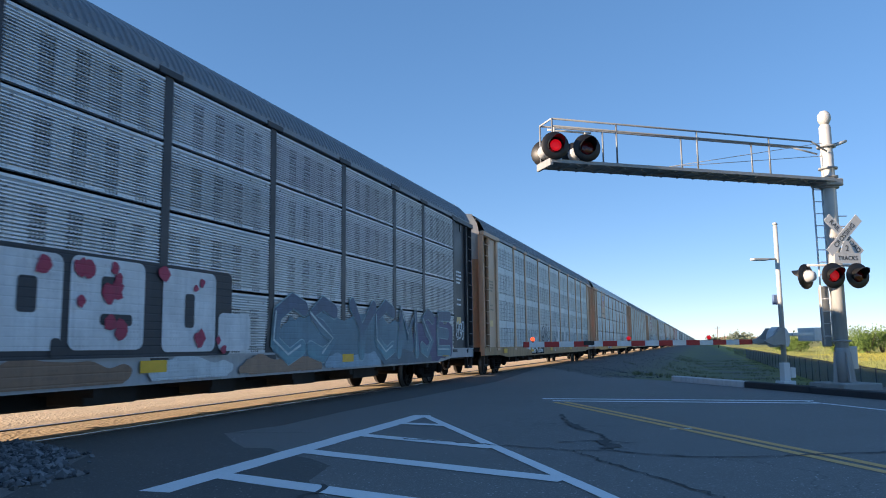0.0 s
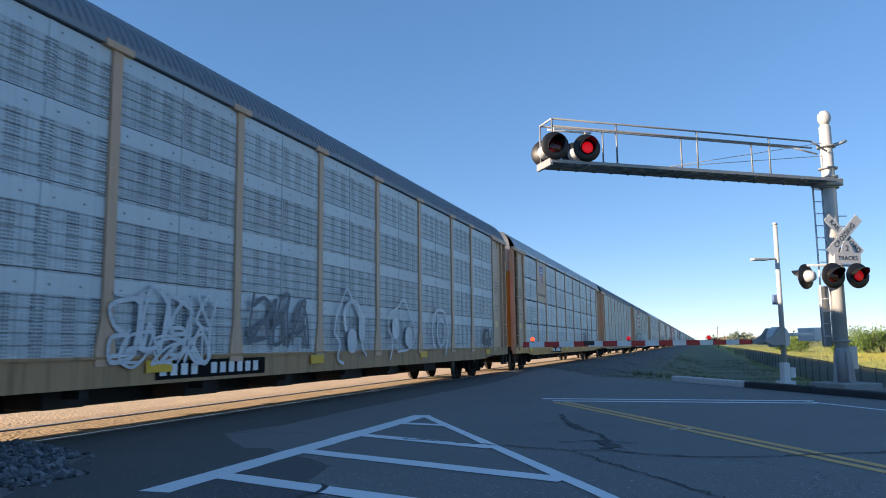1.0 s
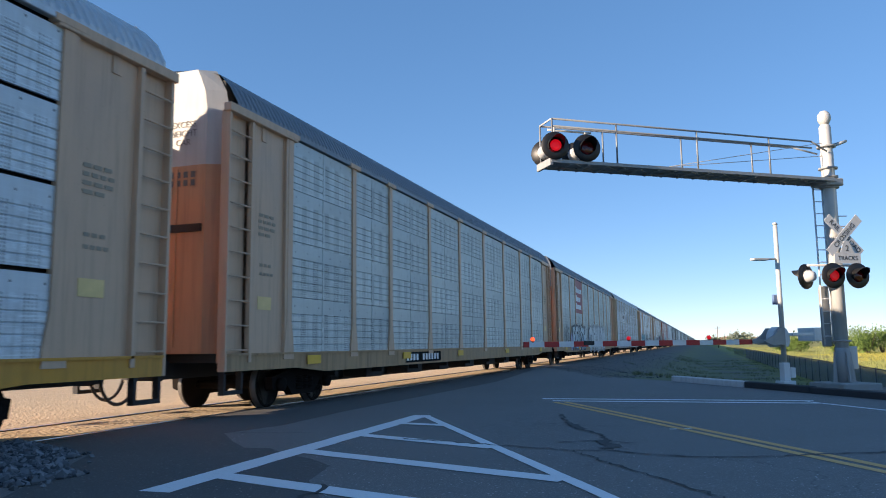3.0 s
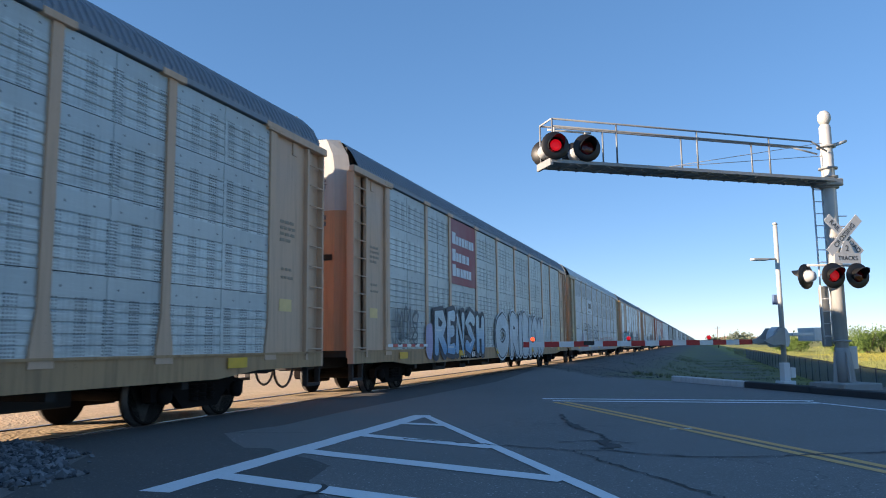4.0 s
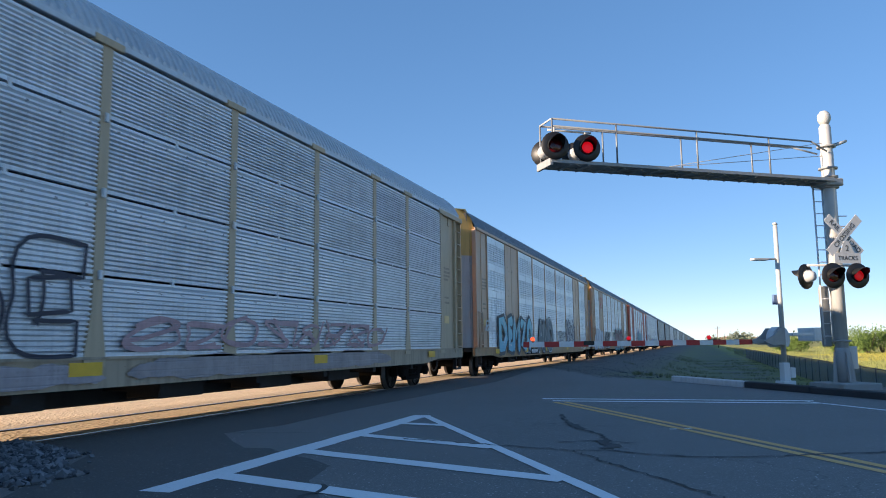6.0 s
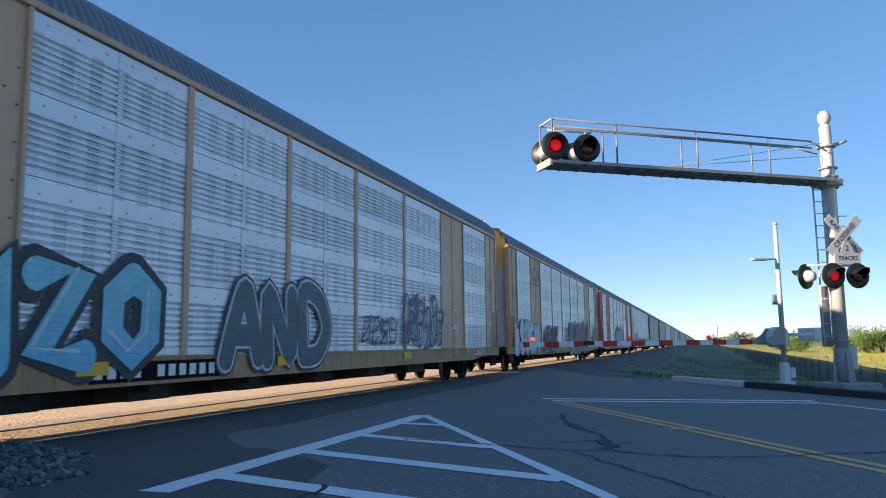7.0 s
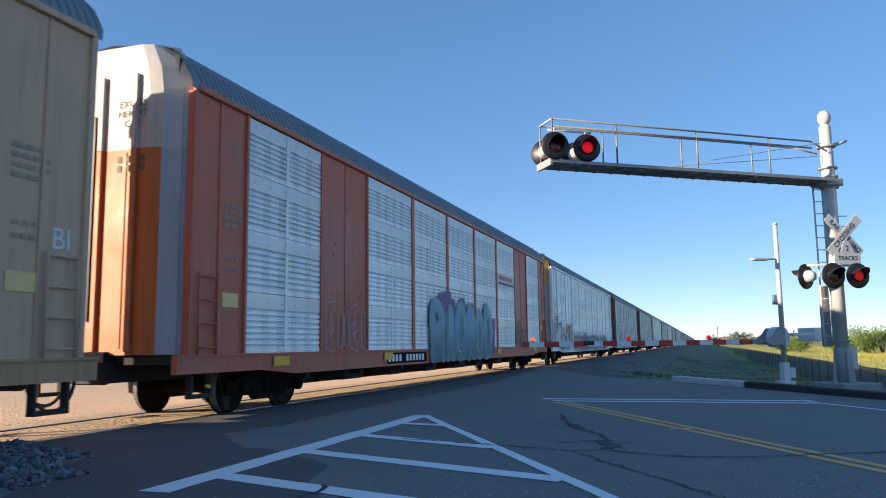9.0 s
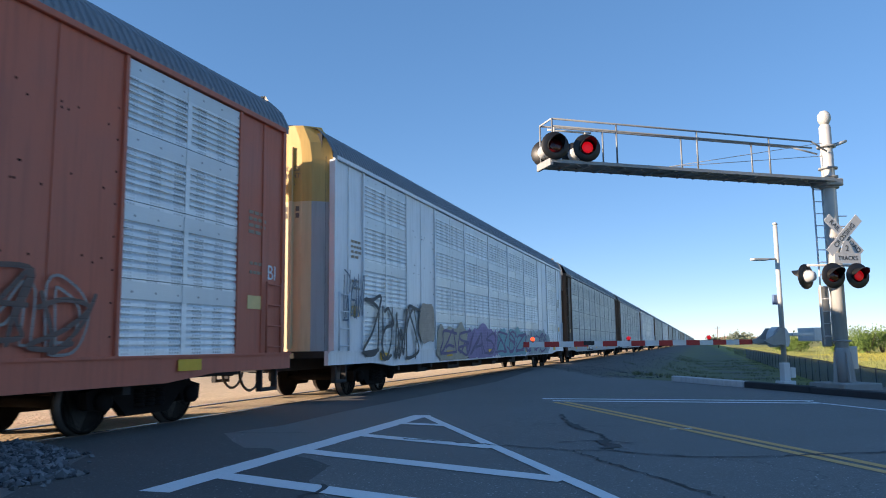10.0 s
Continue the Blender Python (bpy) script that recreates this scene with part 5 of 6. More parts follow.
DESIGNS = {
    "charcoal": dict(style="ladder", body=DARK, sheet=SHEET, roof=ROOF_DARK, sill=GREY, end=DARK, cap=CAP_WHITE, post=DARK, gap=0.05, ribs=20, label="charcoal car carrier with dark posts and grey ribbed sides"),
    "brown_end": dict(style="ladder", body=TAN, sheet=SHEET_DULL, roof=ROOF_DARK, sill=SILL_TAN, end=BROWN, cap=CAP_WHITE, post=TAN, gap=0.012, ribs=5, end_side=TAN, label="car carrier with tan posts and punched blue-grey sides"),
    "yellow_sill": dict(style="ladder", body=TAN, sheet=SHEET_BLUE, roof=ROOF_LIGHT, sill=YELLOW, end=YELLOW, cap=CAP_WHITE, post=TAN, gap=0.055, ribs=5, clips=True, end_side=TAN, label="car carrier with a yellow sill, tan posts and bright roof"),
    "grey": dict(style="ladder", body=TAN, sheet=SHEET_GREEN, roof=ROOF_DARK, sill=SILL_TAN, end=BROWN, cap=CAP_WHITE, post=TAN, gap=0.012, ribs=5, end_side=TAN, label="weathered grey car carrier with tan posts"),
    "maroon_sign": dict(style="ladder", body=TAN, sheet=SHEET_GREEN, roof=ROOF_DARK, sill=SILL_TAN, end=BROWN, cap=CAP_WHITE, post=TAN, gap=0.012, ribs=5, end_side=TAN, label="car carrier with tan posts and a maroon sign on greenish sides"),
    "plate_sign": dict(style="ladder", body=TAN_PALE, sheet=SHEET_FINE, roof=ROOF_LIGHT, sill=SILL_PALE, end=MUSTARD, cap=CAP_WHITE, post=TAN_PALE, gap=0.035, ribs=14, clips=True, end_side=TAN_PALE, label="pale tan car carrier with fine ribbed sides and a white plate"),
    "tan_plain": dict(style="plain", body=TAN, sheet=SHEET_CLEAN, roof=ROOF_DARK, sill=SILL_TAN, end=CREAM, cap=CAP_YELLOW, post=TAN, gap=0.01, ribs=8, label="tan car carrier with smooth end bays and blue-grey sheets"),
    "tan_bright": dict(style="plain", body=TAN_DEEP, sheet=SHEET_PALE, roof=ROOF_DARK, sill=SILL_TAN, end=YELLOW, cap=CAP_YELLOW, post=TAN_DEEP, gap=0.01, ribs=7, label="tan car carrier with bright sheets and a yellow end"),
    "oxide": dict(style="plain", body=ORANGE, sheet=SHEET_PALE, roof=ROOF_DARK, sill=ORANGE, end=painted("orange_end_paint", (0.55, 0.17, 0.05), 0.5, 0.35), cap=CAP_WHITE, post=ORANGE, post_wide=0.17, gap=0.01, ribs=7, label="oxide-red car carrier with pale ribbed sheets and a white end cap"),
    "silver": dict(style="plain", body=SILVER, sheet=SHEET_PALE, roof=ROOF_DARK, sill=SILVER, end=CREAM, cap=CAP_YELLOW, post=SILVER, post_wide=0.07, gap=0.01, ribs=7, label="silver car carrier with a cream and yellow end"),
    "warm": dict(style="ladder", body=GREY, sheet=SHEET_WARM, roof=ROOF_DARK, sill=GREY, end=UMBER, cap=GREY, post=GREY, gap=0.03, ribs=9, end_side=UMBER, label="weathered warm-grey car carrier with brown ends"),
}
ORDER = {-2: "grey", -1: "brown_end", 0: "charcoal", 1: "brown_end", 2: "yellow_sill", 3: "grey", 4: "maroon_sign", 5: "plate_sign", 6: "tan_plain",
         7: "tan_bright", 8: "oxide", 9: "silver", 10: "warm", 11: "warm", 12: "silver", 13: "warm"}
CARS = []
for k in range(-2, 42):
    name = ORDER.get(k) or ("warm", "silver", "warm", "grey", "warm", "silver")[(k * 5 + k // 4) % 6]
    CARS.append((k, car_carrier(k, DESIGNS[name], -1 <= k <= 11)))
BY = dict(CARS)

GLYPHS = (  # bubble-letter skeletons in a unit square
    (((0.15, 0.0), (0.15, 0.5), (0.15, 1.0), (0.7, 0.95), (0.8, 0.72), (0.3, 0.55), (0.8, 0.4), (0.85, 0.12), (0.2, 0.02)),),
    (((0.85, 0.85), (0.5, 1.0), (0.15, 0.8), (0.5, 0.52), (0.85, 0.25), (0.5, 0.0), (0.12, 0.14)),),
    (((0.5, 1.0), (0.12, 0.75), (0.12, 0.25), (0.5, 0.0), (0.88, 0.25), (0.88, 0.75), (0.5, 1.0)),),
    (((0.1, 0.0), (0.15, 0.6), (0.2, 1.0), (0.5, 0.45), (0.8, 1.0), (0.85, 0.6), (0.9, 0.0)),),
    (((0.85, 1.0), (0.2, 0.95), (0.15, 0.5), (0.18, 0.05), (0.85, 0.0)), ((0.2, 0.5), (0.5, 0.52), (0.75, 0.5))),
    (((0.05, 0.0), (0.3, 0.55), (0.5, 1.0), (0.7, 0.55), (0.95, 0.0)), ((0.25, 0.35), (0.5, 0.38), (0.75, 0.35))),
    (((0.12, 1.0), (0.12, 0.4), (0.3, 0.05), (0.65, 0.05), (0.85, 0.4), (0.85, 1.0)),),
    (((0.1, 0.95), (0.5, 1.0), (0.9, 0.95), (0.5, 0.45), (0.1, 0.05), (0.5, 0.0), (0.9, 0.08)),),
    (((0.15, 0.0), (0.15, 0.5), (0.2, 1.0), (0.75, 0.9), (0.7, 0.55), (0.25, 0.5), (0.55, 0.3), (0.9, 0.0)),),
)


FORMS = {  # letter skeletons in a unit square
    "A": (((0.02, 0.0), (0.25, 0.55), (0.5, 1.0), (0.75, 0.55), (0.98, 0.0)), ((0.25, 0.33), (0.75, 0.33))),
    "B": (((0.12, 0.0), (0.12, 1.0), (0.7, 0.96), (0.82, 0.75), (0.3, 0.52), (0.88, 0.32), (0.78, 0.04), (0.12, 0.0)),),
    "C": (((0.92, 0.86), (0.55, 1.0), (0.1, 0.75), (0.1, 0.25), (0.55, 0.0), (0.92, 0.14)),),
    "D": (((0.1, 0.0), (0.1, 1.0), (0.6, 0.97), (0.93, 0.65), (0.93, 0.35), (0.6, 0.03), (0.1, 0.0)),),
    "E": (((0.92, 1.0), (0.12, 0.98), (0.1, 0.5), (0.12, 0.02), (0.92, 0.0)), ((0.12, 0.5), (0.75, 0.52))),
    "G": (((0.9, 0.88), (0.5, 1.0), (0.08, 0.7), (0.1, 0.25), (0.5, 0.0), (0.92, 0.15), (0.92, 0.45), (0.55, 0.45)),),
    "H": (((0.1, 0.0), (0.1, 1.0)), ((0.9, 0.0), (0.9, 1.0)), ((0.1, 0.5), (0.9, 0.5))),
    "I": (((0.5, 0.0), (0.5, 1.0)),),
    "L": (((0.15, 1.0), (0.12, 0.05), (0.9, 0.0)),),
    "M": (((0.04, 0.0), (0.14, 1.0), (0.5, 0.4), (0.86, 1.0), (0.96, 0.0)),),
    "N": (((0.1, 0.0), (0.12, 1.0), (0.88, 0.0), (0.9, 1.0)),),
    "O": (((0.5, 1.0), (0.1, 0.78), (0.1, 0.25), (0.5, 0.0), (0.9, 0.25), (0.9, 0.78), (0.5, 1.0)),),
    "P": (((0.12, 0.0), (0.12, 1.0), (0.7, 0.97), (0.9, 0.75), (0.7, 0.5), (0.15, 0.48)),),
    "R": (((0.12, 0.0), (0.12, 1.0), (0.7, 0.97), (0.88, 0.75), (0.65, 0.5), (0.2, 0.48)), ((0.45, 0.45), (0.92, 0.0))),
    "S": (((0.9, 0.88), (0.5, 1.0), (0.12, 0.8), (0.45, 0.55), (0.88, 0.28), (0.5, 0.0), (0.08, 0.12)),),
    "T": (((0.05, 0.98), (0.95, 1.0)), ((0.5, 0.95), (0.48, 0.0))),
    "U": (((0.1, 1.0), (0.1, 0.3), (0.5, 0.0), (0.9, 0.3), (0.9, 1.0)),),
    "Y": (((0.05, 1.0), (0.5, 0.5), (0.95, 1.0)), ((0.5, 0.5), (0.48, 0.0))),
    "Z": (((0.08, 0.97), (0.9, 1.0), (0.1, 0.03), (0.95, 0.0)),),
}


def smooth_line(pts, per=6):
    out = []
    n = len(pts)
    for i in range(n - 1):
        p0, p1, p2, p3 = pts[max(0, i - 1)], pts[i], pts[i + 1], pts[min(n - 1, i + 2)]
        for j in range(per):
            t = j / per
            out.append(tuple(0.5 * (2 * b + (c - a) * t + (2 * a - 5 * b + 4 * c - d) * t * t + (3 * b - a - 3 * c + d) * t ** 3)
                             for a, b, c, d in zip(p0, p1, p2, p3)))
    return out + [pts[-1]]


def letter_lines(y, z, w, h, seed, slant=0.12, wild=0.22):
    rnd = random.Random(seed)
    tall, drop = rnd.uniform(0.85, 1.12), rnd.uniform(-0.08, 0.08)
    lines = []
    mx, mz = rnd.random() < 0.5, rnd.random() < 0.6
    for s in GLYPHS[rnd.randrange(len(GLYPHS))] + GLYPHS[rnd.randrange(len(GLYPHS))][:1]:
        s = [((1 - a if mx else a) + rnd.uniform(-wild, wild), (1 - b if mz else b) + rnd.uniform(-wild, wild) * 0.9) for a, b in s]
        pts = [(y + (a + slant * (b - 0.5)) * w, z + (max(0.0, min(1.05, b)) * tall + drop) * h) for a, b in s]
        lines.append(smooth_line(pts))
    return lines


def paint_lines(name, car, lines, fat, x, material, label=""):
    """Sprayed strokes with round ends lying on the car's side, each a part; gives the first one."""
    first, step = None, 0.0
    for pts in lines:
        bm = bmesh.new()
        prev, ends = None, []
        for i, (a, b) in enumerate(pts):
            p, q = pts[max(0, i - 1)], pts[min(len(pts) - 1, i + 1)]
            d = Vector((q[0] - p[0], q[1] - p[1]))
            nrm = (Vector((-d.y, d.x)).normalized() if d.length > 1e-6 else Vector((0, 1))) * fat
            step += 0.00002
            row = (bm.verts.new((x + step, a - nrm.x, b - nrm.y)), bm.verts.new((x + step, a + nrm.x, b + nrm.y)))
            if prev:
                bm.faces.new((prev[0], row[0], row[1], prev[1]))
            if i in (0, len(pts) - 1):
                ends.append((row if i else row[::-1], Vector((a, b)), step))
            prev = row
        for (va, vb), c, s in ends:
            t = math.atan2(vb.co.z - c.y, vb.co.y - c.x)
            cap = [bm.verts.new((x + s, c.x + fat * math.cos(t - math.pi * k / 6), c.y + fat * math.sin(t - math.pi * k / 6))) for k in range(1, 6)]
            bm.faces.new([vb] + cap + [va])
        ob = part(name, bm, material, car, label)
        first = first or ob
    return first


def word_row(car, letters, z0, z1, fill, outline, fat=0.2, line=0.06, halo=None, halo_fat=0.12, low=None, high=None, soft=True, seed=1, hollow=False):
    """Sprayed letters, each given as (character, start, end): halo, outline, fill and highlights in layers."""
    rnd = random.Random(seed)
    for i, (ch, y0, y1) in enumerate(letters):
        up, lean = rnd.uniform(-0.06, 0.06), rnd.uniform(-0.06, 0.1)
        w, h = y1 - y0 - 2 * fat, z1 - z0 - 2 * fat
        lines = []
        for form in FORMS[ch]:
            pts = [(y0 + fat + (a + lean * (b - 0.5)) * w + rnd.uniform(-0.02, 0.02), z0 + fat + b * h + (up if b > 0.5 else 0) + rnd.uniform(-0.02, 0.02)) for a, b in form]
            lines.append(smooth_line(pts, 6 if soft else 1))
        step = 0.0013 * (i % 2)
        if hollow:
            for pts in lines:
                near, far = [], []
                for k, (a, b) in enumerate(pts):
                    p, q = pts[max(0, k - 1)], pts[min(len(pts) - 1, k + 1)]
                    d = Vector((q[0] - p[0], q[1] - p[1]))
                    d = Vector((-d.y, d.x)).normalized() * fat if d.length > 1e-6 else Vector((0, fat))
                    near.append((a - d.x, b - d.y))
                    far.append((a + d.x, b + d.y))
                paint_lines("graffiti_outline", car, [near + far[::-1] + near[:1]], line, SIDE + 0.066 + step, spray(outline), "thin sprayed outline of a letter")
            continue
        if halo:
            paint_lines("graffiti_halo", car, lines, fat + line + halo_fat, SIDE + 0.0605 + step, spray(halo), "sprayed glow round a letter")
        back = paint_lines("graffiti_outline", car, lines, fat + line, SIDE + 0.066 + step, spray(outline), "sprayed outline of a letter")
        paint_lines("graffiti_fill", back, lines, fat, SIDE + 0.076 + step, spray(fill, low), "sprayed fill of a letter")
        if high:
            for pts in lines[:1]:
                k = len(pts) // 3
                arc = [(a - fat * 0.45, b + fat * 0.3) for a, b in pts[k:k + max(4, len(pts) // 4)]]
                if len(arc) > 2:
                    paint_lines("graffiti_highlight", back, [arc], 0.022, SIDE + 0.084, spray(high), "thin sprayed highlight")


def spread(text, y0, y1):
    """Letters spread evenly from y0 to y1."""
    w = (y1 - y0) / len(text)
    return [(ch, y0 + i * w, y0 + (i + 0.97) * w) for i, ch in enumerate(text)]


def block_shape(car, y0, y1, z0, z1, color, x=SIDE + 0.076, corner=0.12, name="graffiti_fill", label="sprayed solid block"):
    """A sprayed solid with rounded corners."""
    ring = []
    for cy, cz, a0 in ((y1 - corner, z1 - corner, 0), (y0 + corner, z1 - corner, 90), (y0 + corner, z0 + corner, 180), (y1 - corner, z0 + corner, 270)):
        ring += [(cy + corner * math.cos(radians(a0 + 18 * k)), cz + corner * math.sin(radians(a0 + 18 * k))) for k in range(6)]
    bm = bmesh.new()
    bm.faces.new([bm.verts.new((x, a, b)) for a, b in ring])
    return part(name, bm, spray(color), car, label)


def line_tag(car, y0, y1, z0, z1, count, color, seed, fat=0.025):
    w = (y1 - y0) / count
    for i in range(count):
        lines = letter_lines(y0 + i * w, z0, w * 1.05, z1 - z0, seed * 13 + i, 0.2, 0.13)
        paint_lines("graffiti_tag", car, lines, fat, SIDE + 0.072 + 0.0011 * (i % 2), spray(color), "thin sprayed scrawl")


def ring_tag(car, y, z, r, fat, color, start, share):
    """One sprayed loop, closed or left open below."""
    pts = []
    for k in range(41):
        a = start + 2 * math.pi * share * k / 40
        q = r * (1 + 0.05 * math.sin(3 * a))
        pts.append((y + q * 0.92 * math.cos(a), max(0.72, z + q * math.sin(a))))
    paint_lines("graffiti_tag", car, [pts], fat, SIDE + 0.0731, spray(color), "fat sprayed white ring")


def blotch(car, y0, y1, z0, z1, count, color, seed, size=0.3):
    """A cloud of overspray behind or below letters, with a wavy edge."""
    rnd = random.Random(seed)
    bm = bmesh.new()
    cy, cz, ry, rz = (y0 + y1) / 2, (z0 + z1) / 2, (y1 - y0) / 2 + size, (z1 - z0) / 2 + size * 0.8
    n = 120
    ph = [rnd.uniform(0, 6.28) for _ in range(3)]
    ring = []
    for k in range(n):
        a = 2 * math.pi * k / n
        c, s = math.cos(a), math.sin(a)
        f = 0.94 + 0.03 * math.sin(5 * a + ph[0])
        lift = size * (0.35 * math.sin(a * ry * 3.1 + ph[1]) + 0.25 * math.sin(a * ry * 7.3 + ph[2]))
        ring.append((cy + math.copysign(abs(c) ** 0.7, c) * ry * f, max(0.66, cz + math.copysign(abs(s) ** 0.7, s) * rz * f + lift * abs(s))))
    x = SIDE + 0.060 + 0.0005 * (seed % 12)
    bm.faces.new([bm.verts.new((x, a, b)) for a, b in ring])
    part("graffiti_overspray", bm, spray(color), car, "cloud of sprayed colour")


def plate(car, name, y0, y1, z0, z1, material, label):
    return part(name, box(0, 0.006, 0, y1 - y0, 0, z1 - z0), material, car, label, m=pose(SIDE + 0.03, y0, z0))


def bars(car, y0, z0, count, wide, high, gap, material, x=SIDE + 0.042, name="mark_bar"):
    me = kept((name, wide, high, material.name), lambda: mesh_of(box(0, 0.004, 0, wide, 0, high), name, material))
    for i in range(count):
        part(name, me, None, car, m=pose(x, y0 + i * (wide + gap), z0))


LETTERS = {}


def letter_mesh(text, size, material):
    key = (text, size, material.name)
    if key not in LETTERS:
        tmp = lettering(text, size, None, Matrix(), material)
        LETTERS[key] = tmp.data
        bpy.data.objects.remove(tmp)
    return LETTERS[key]


def side_words(car, text, size, y, z, material, x=SIDE + 0.045):
    part("lettering", letter_mesh(text, size, material), None, car, m=pose(x, y, z) @ pose(0, 0, 0, 90, 0, 90))


MAROON = painted("faded_maroon_sign", (0.34, 0.06, 0.07), 0.55, 0.4)
SIGN_WHITE = painted("faded_white_sign", (0.72, 0.75, 0.78), 0.5, 0.4)
BLUE_SIGN = flat("blue_sign_paint", (0.06, 0.10, 0.36), 0.5)
RED_SIGN = flat("red_sign_paint", (0.55, 0.06, 0.06), 0.5)
FAINT_INK = flat("faded_stencil", (0.36, 0.28, 0.20), 0.7)
GREY_INK = flat("grey_stencil", (0.16, 0.15, 0.14), 0.7)

# the charcoal car: white block letters with red spots, then a pale blue piece
c = BY[0]
WHITE_SPRAY, DARK_SPRAY = (0.86, 0.86, 0.86), (0.03, 0.032, 0.04)
block_shape(c, -5.6, 0.2, 0.98, 2.24, DARK_SPRAY, SIDE + 0.0655, 0.12, "graffiti_outline", "dark sprayed ground behind the letters")
for a, b, z0, z1 in ((-5.5, -3.14, 1.08, 2.18), (-3.03, -1.78, 1.08, 2.2), (-1.42, -0.23, 1.04, 2.19), (-0.15, 0.72, 1.04, 1.62)):
    block_shape(c, a, b, z0, z1, WHITE_SPRAY)
for a, b, z0, z1 in ((-3.76, -3.5, 1.5, 1.9), (-2.55, -2.2, 1.72, 1.98), (-2.55, -2.0, 1.38, 1.52), (-0.95, -0.74, 1.38, 1.86), (-3.28, -3.14, 1.0, 1.22)):
    block_shape(c, a, b, z0, z1, DARK_SPRAY, SIDE + 0.082, 0.05)
rs = random.Random(4)
for i in range(20):
    cy, cz, r = rs.choice((-3.35, -2.85, -2.35, -2.1, -1.35, -0.7, -0.1)) + rs.uniform(-0.12, 0.12), rs.choice((1.15, 1.3, 1.75, 2.0)) + rs.uniform(-0.1, 0.1), rs.uniform(0.05, 0.13)
    bm = bmesh.new()
    bm.faces.new([bm.verts.new((SIDE + 0.09 + i * 0.0003, cy + r * rs.uniform(0.7, 1.3) * math.cos(k * 0.6283), cz + r * rs.uniform(0.7, 1.3) * math.sin(k * 0.6283))) for k in range(10)])
    part("graffiti_spot", bm, spray((0.45, 0.03, 0.08)), c, "dark red sprayed spot")
blotch(c, 1.5, 8.2, 0.85, 1.6, 60, (0.13, 0.24, 0.30), 5, 0.22)
blotch(c, 8.3, 11.3, 0.8, 1.7, 60, (0.10, 0.09, 0.20), 6, 0.22)
word_row(c, [("C", 1.25, 2.7), ("S", 2.5, 4.0), ("Y", 4.3, 5.8), ("C", 5.6, 7.0), ("M", 7.0, 8.6), ("S", 8.6, 9.8), ("E", 9.8, 11.3)], 0.78, 2.1, (0.09, 0.13, 0.20), (0.36, 0.52, 0.56), 0.14, 0.022, None, 0.06, (0.16, 0.36, 0.42), (0.55, 0.68, 0.72), False, 8)
line_tag(c, 11.7, 12.5, 1.3, 1.75, 3, (0.7, 0.74, 0.78), 71, 0.02)
for i, (a, b, col) in enumerate(((-6.3, -4.5, (0.6, 0.62, 0.62)), (-4.4, -2.0, (0.28, 0.16, 0.1)), (-1.6, 0.2, (0.62, 0.66, 0.68)), (0.5, 3.2, (0.34, 0.2, 0.13)), (3.4, 6.0, (0.3, 0.45, 0.55)), (6.2, 9.5, (0.1, 0.16, 0.2)))):
    blotch(c, a, b, 0.68, 0.86, 16, col, 30 + i, 0.12)

c = BY[1]
line_tag(c, -7.0, -4.8, 0.95, 1.85, 4, (0.72, 0.76, 0.78), 3, 0.03)
line_tag(c, -6.8, -5.0, 0.9, 1.3, 3, (0.72, 0.76, 0.78), 6, 0.02)
line_tag(c, -3.9, -1.9, 1.1, 1.95, 3, (0.12, 0.14, 0.16), 72, 0.035)
PALE = (0.78, 0.81, 0.83)
paint_lines("graffiti_tag", c, [smooth_line([(-0.85, 1.35), (-0.75, 1.7), (-0.55, 1.95), (-0.27, 2.28), (0.02, 2.0), (0.3, 1.75), (0.55, 1.4), (0.45, 1.1), (0.68, 0.9)]),
                                smooth_line([(-0.85, 1.35), (-0.6, 1.15), (-0.7, 0.85), (-0.45, 0.75)])], 0.03, SIDE + 0.0722, spray(PALE), "pale sprayed outline of a figure")
block_shape(c, -0.25, 0.2, 0.95, 1.45, PALE, SIDE + 0.07, 0.2)
block_shape(c, 0.3, 0.62, 1.2, 1.8, PALE, SIDE + 0.07, 0.15)
ring_tag(c, 0.0, 1.62, 0.42, 0.05, PALE, 0.2, 0.55)
paint_lines("graffiti_tag", c, [smooth_line([(2.05, 0.8), (2.2, 1.2), (1.95, 1.5), (2.05, 1.85), (2.5, 2.0), (2.9, 2.22), (3.3, 1.9), (3.65, 1.55), (3.6, 1.2), (3.2, 1.0), (2.5, 0.95)])], 0.028, SIDE + 0.0722, spray(PALE), "pale sprayed outline of a figure")
block_shape(c, 2.15, 2.6, 1.25, 1.75, PALE, SIDE + 0.07, 0.2)
block_shape(c, 3.0, 3.5, 1.05, 1.55, PALE, SIDE + 0.07, 0.22)
ring_tag(c, 5.75, 1.45, 0.36, 0.05, PALE, 0.0, 1.0)
ring_tag(c, 5.7, 1.4, 0.72, 0.05, PALE, -0.9, 0.72)
line_tag(c, 10.3, 11.2, 1.05, 1.6, 2, (0.08, 0.09, 0.1), 12, 0.04)

c = BY[2]
plate(c, "sign_panel", -9.0, -7.05, 3.03, 4.9, TAN, "tan sign panel with a shield")
bm = bmesh.new()
shield = [(-0.42, 0.34), (-0.36, 0.45), (-0.18, 0.40), (0.0, 0.50), (0.18, 0.40), (0.36, 0.45), (0.42, 0.34), (0.36, 0.12), (0.37, -0.2), (0.2, -0.42), (0.0, -0.5), (-0.2, -0.42), (-0.37, -0.2), (-0.36, 0.12)]
bm.faces.new([bm.verts.new((SIDE + 0.040, -8.05 + a, 4.25 + b)) for a, b in shield])
part("shield", bm, SIGN_WHITE, c, "white shield emblem")
bm = bmesh.new()
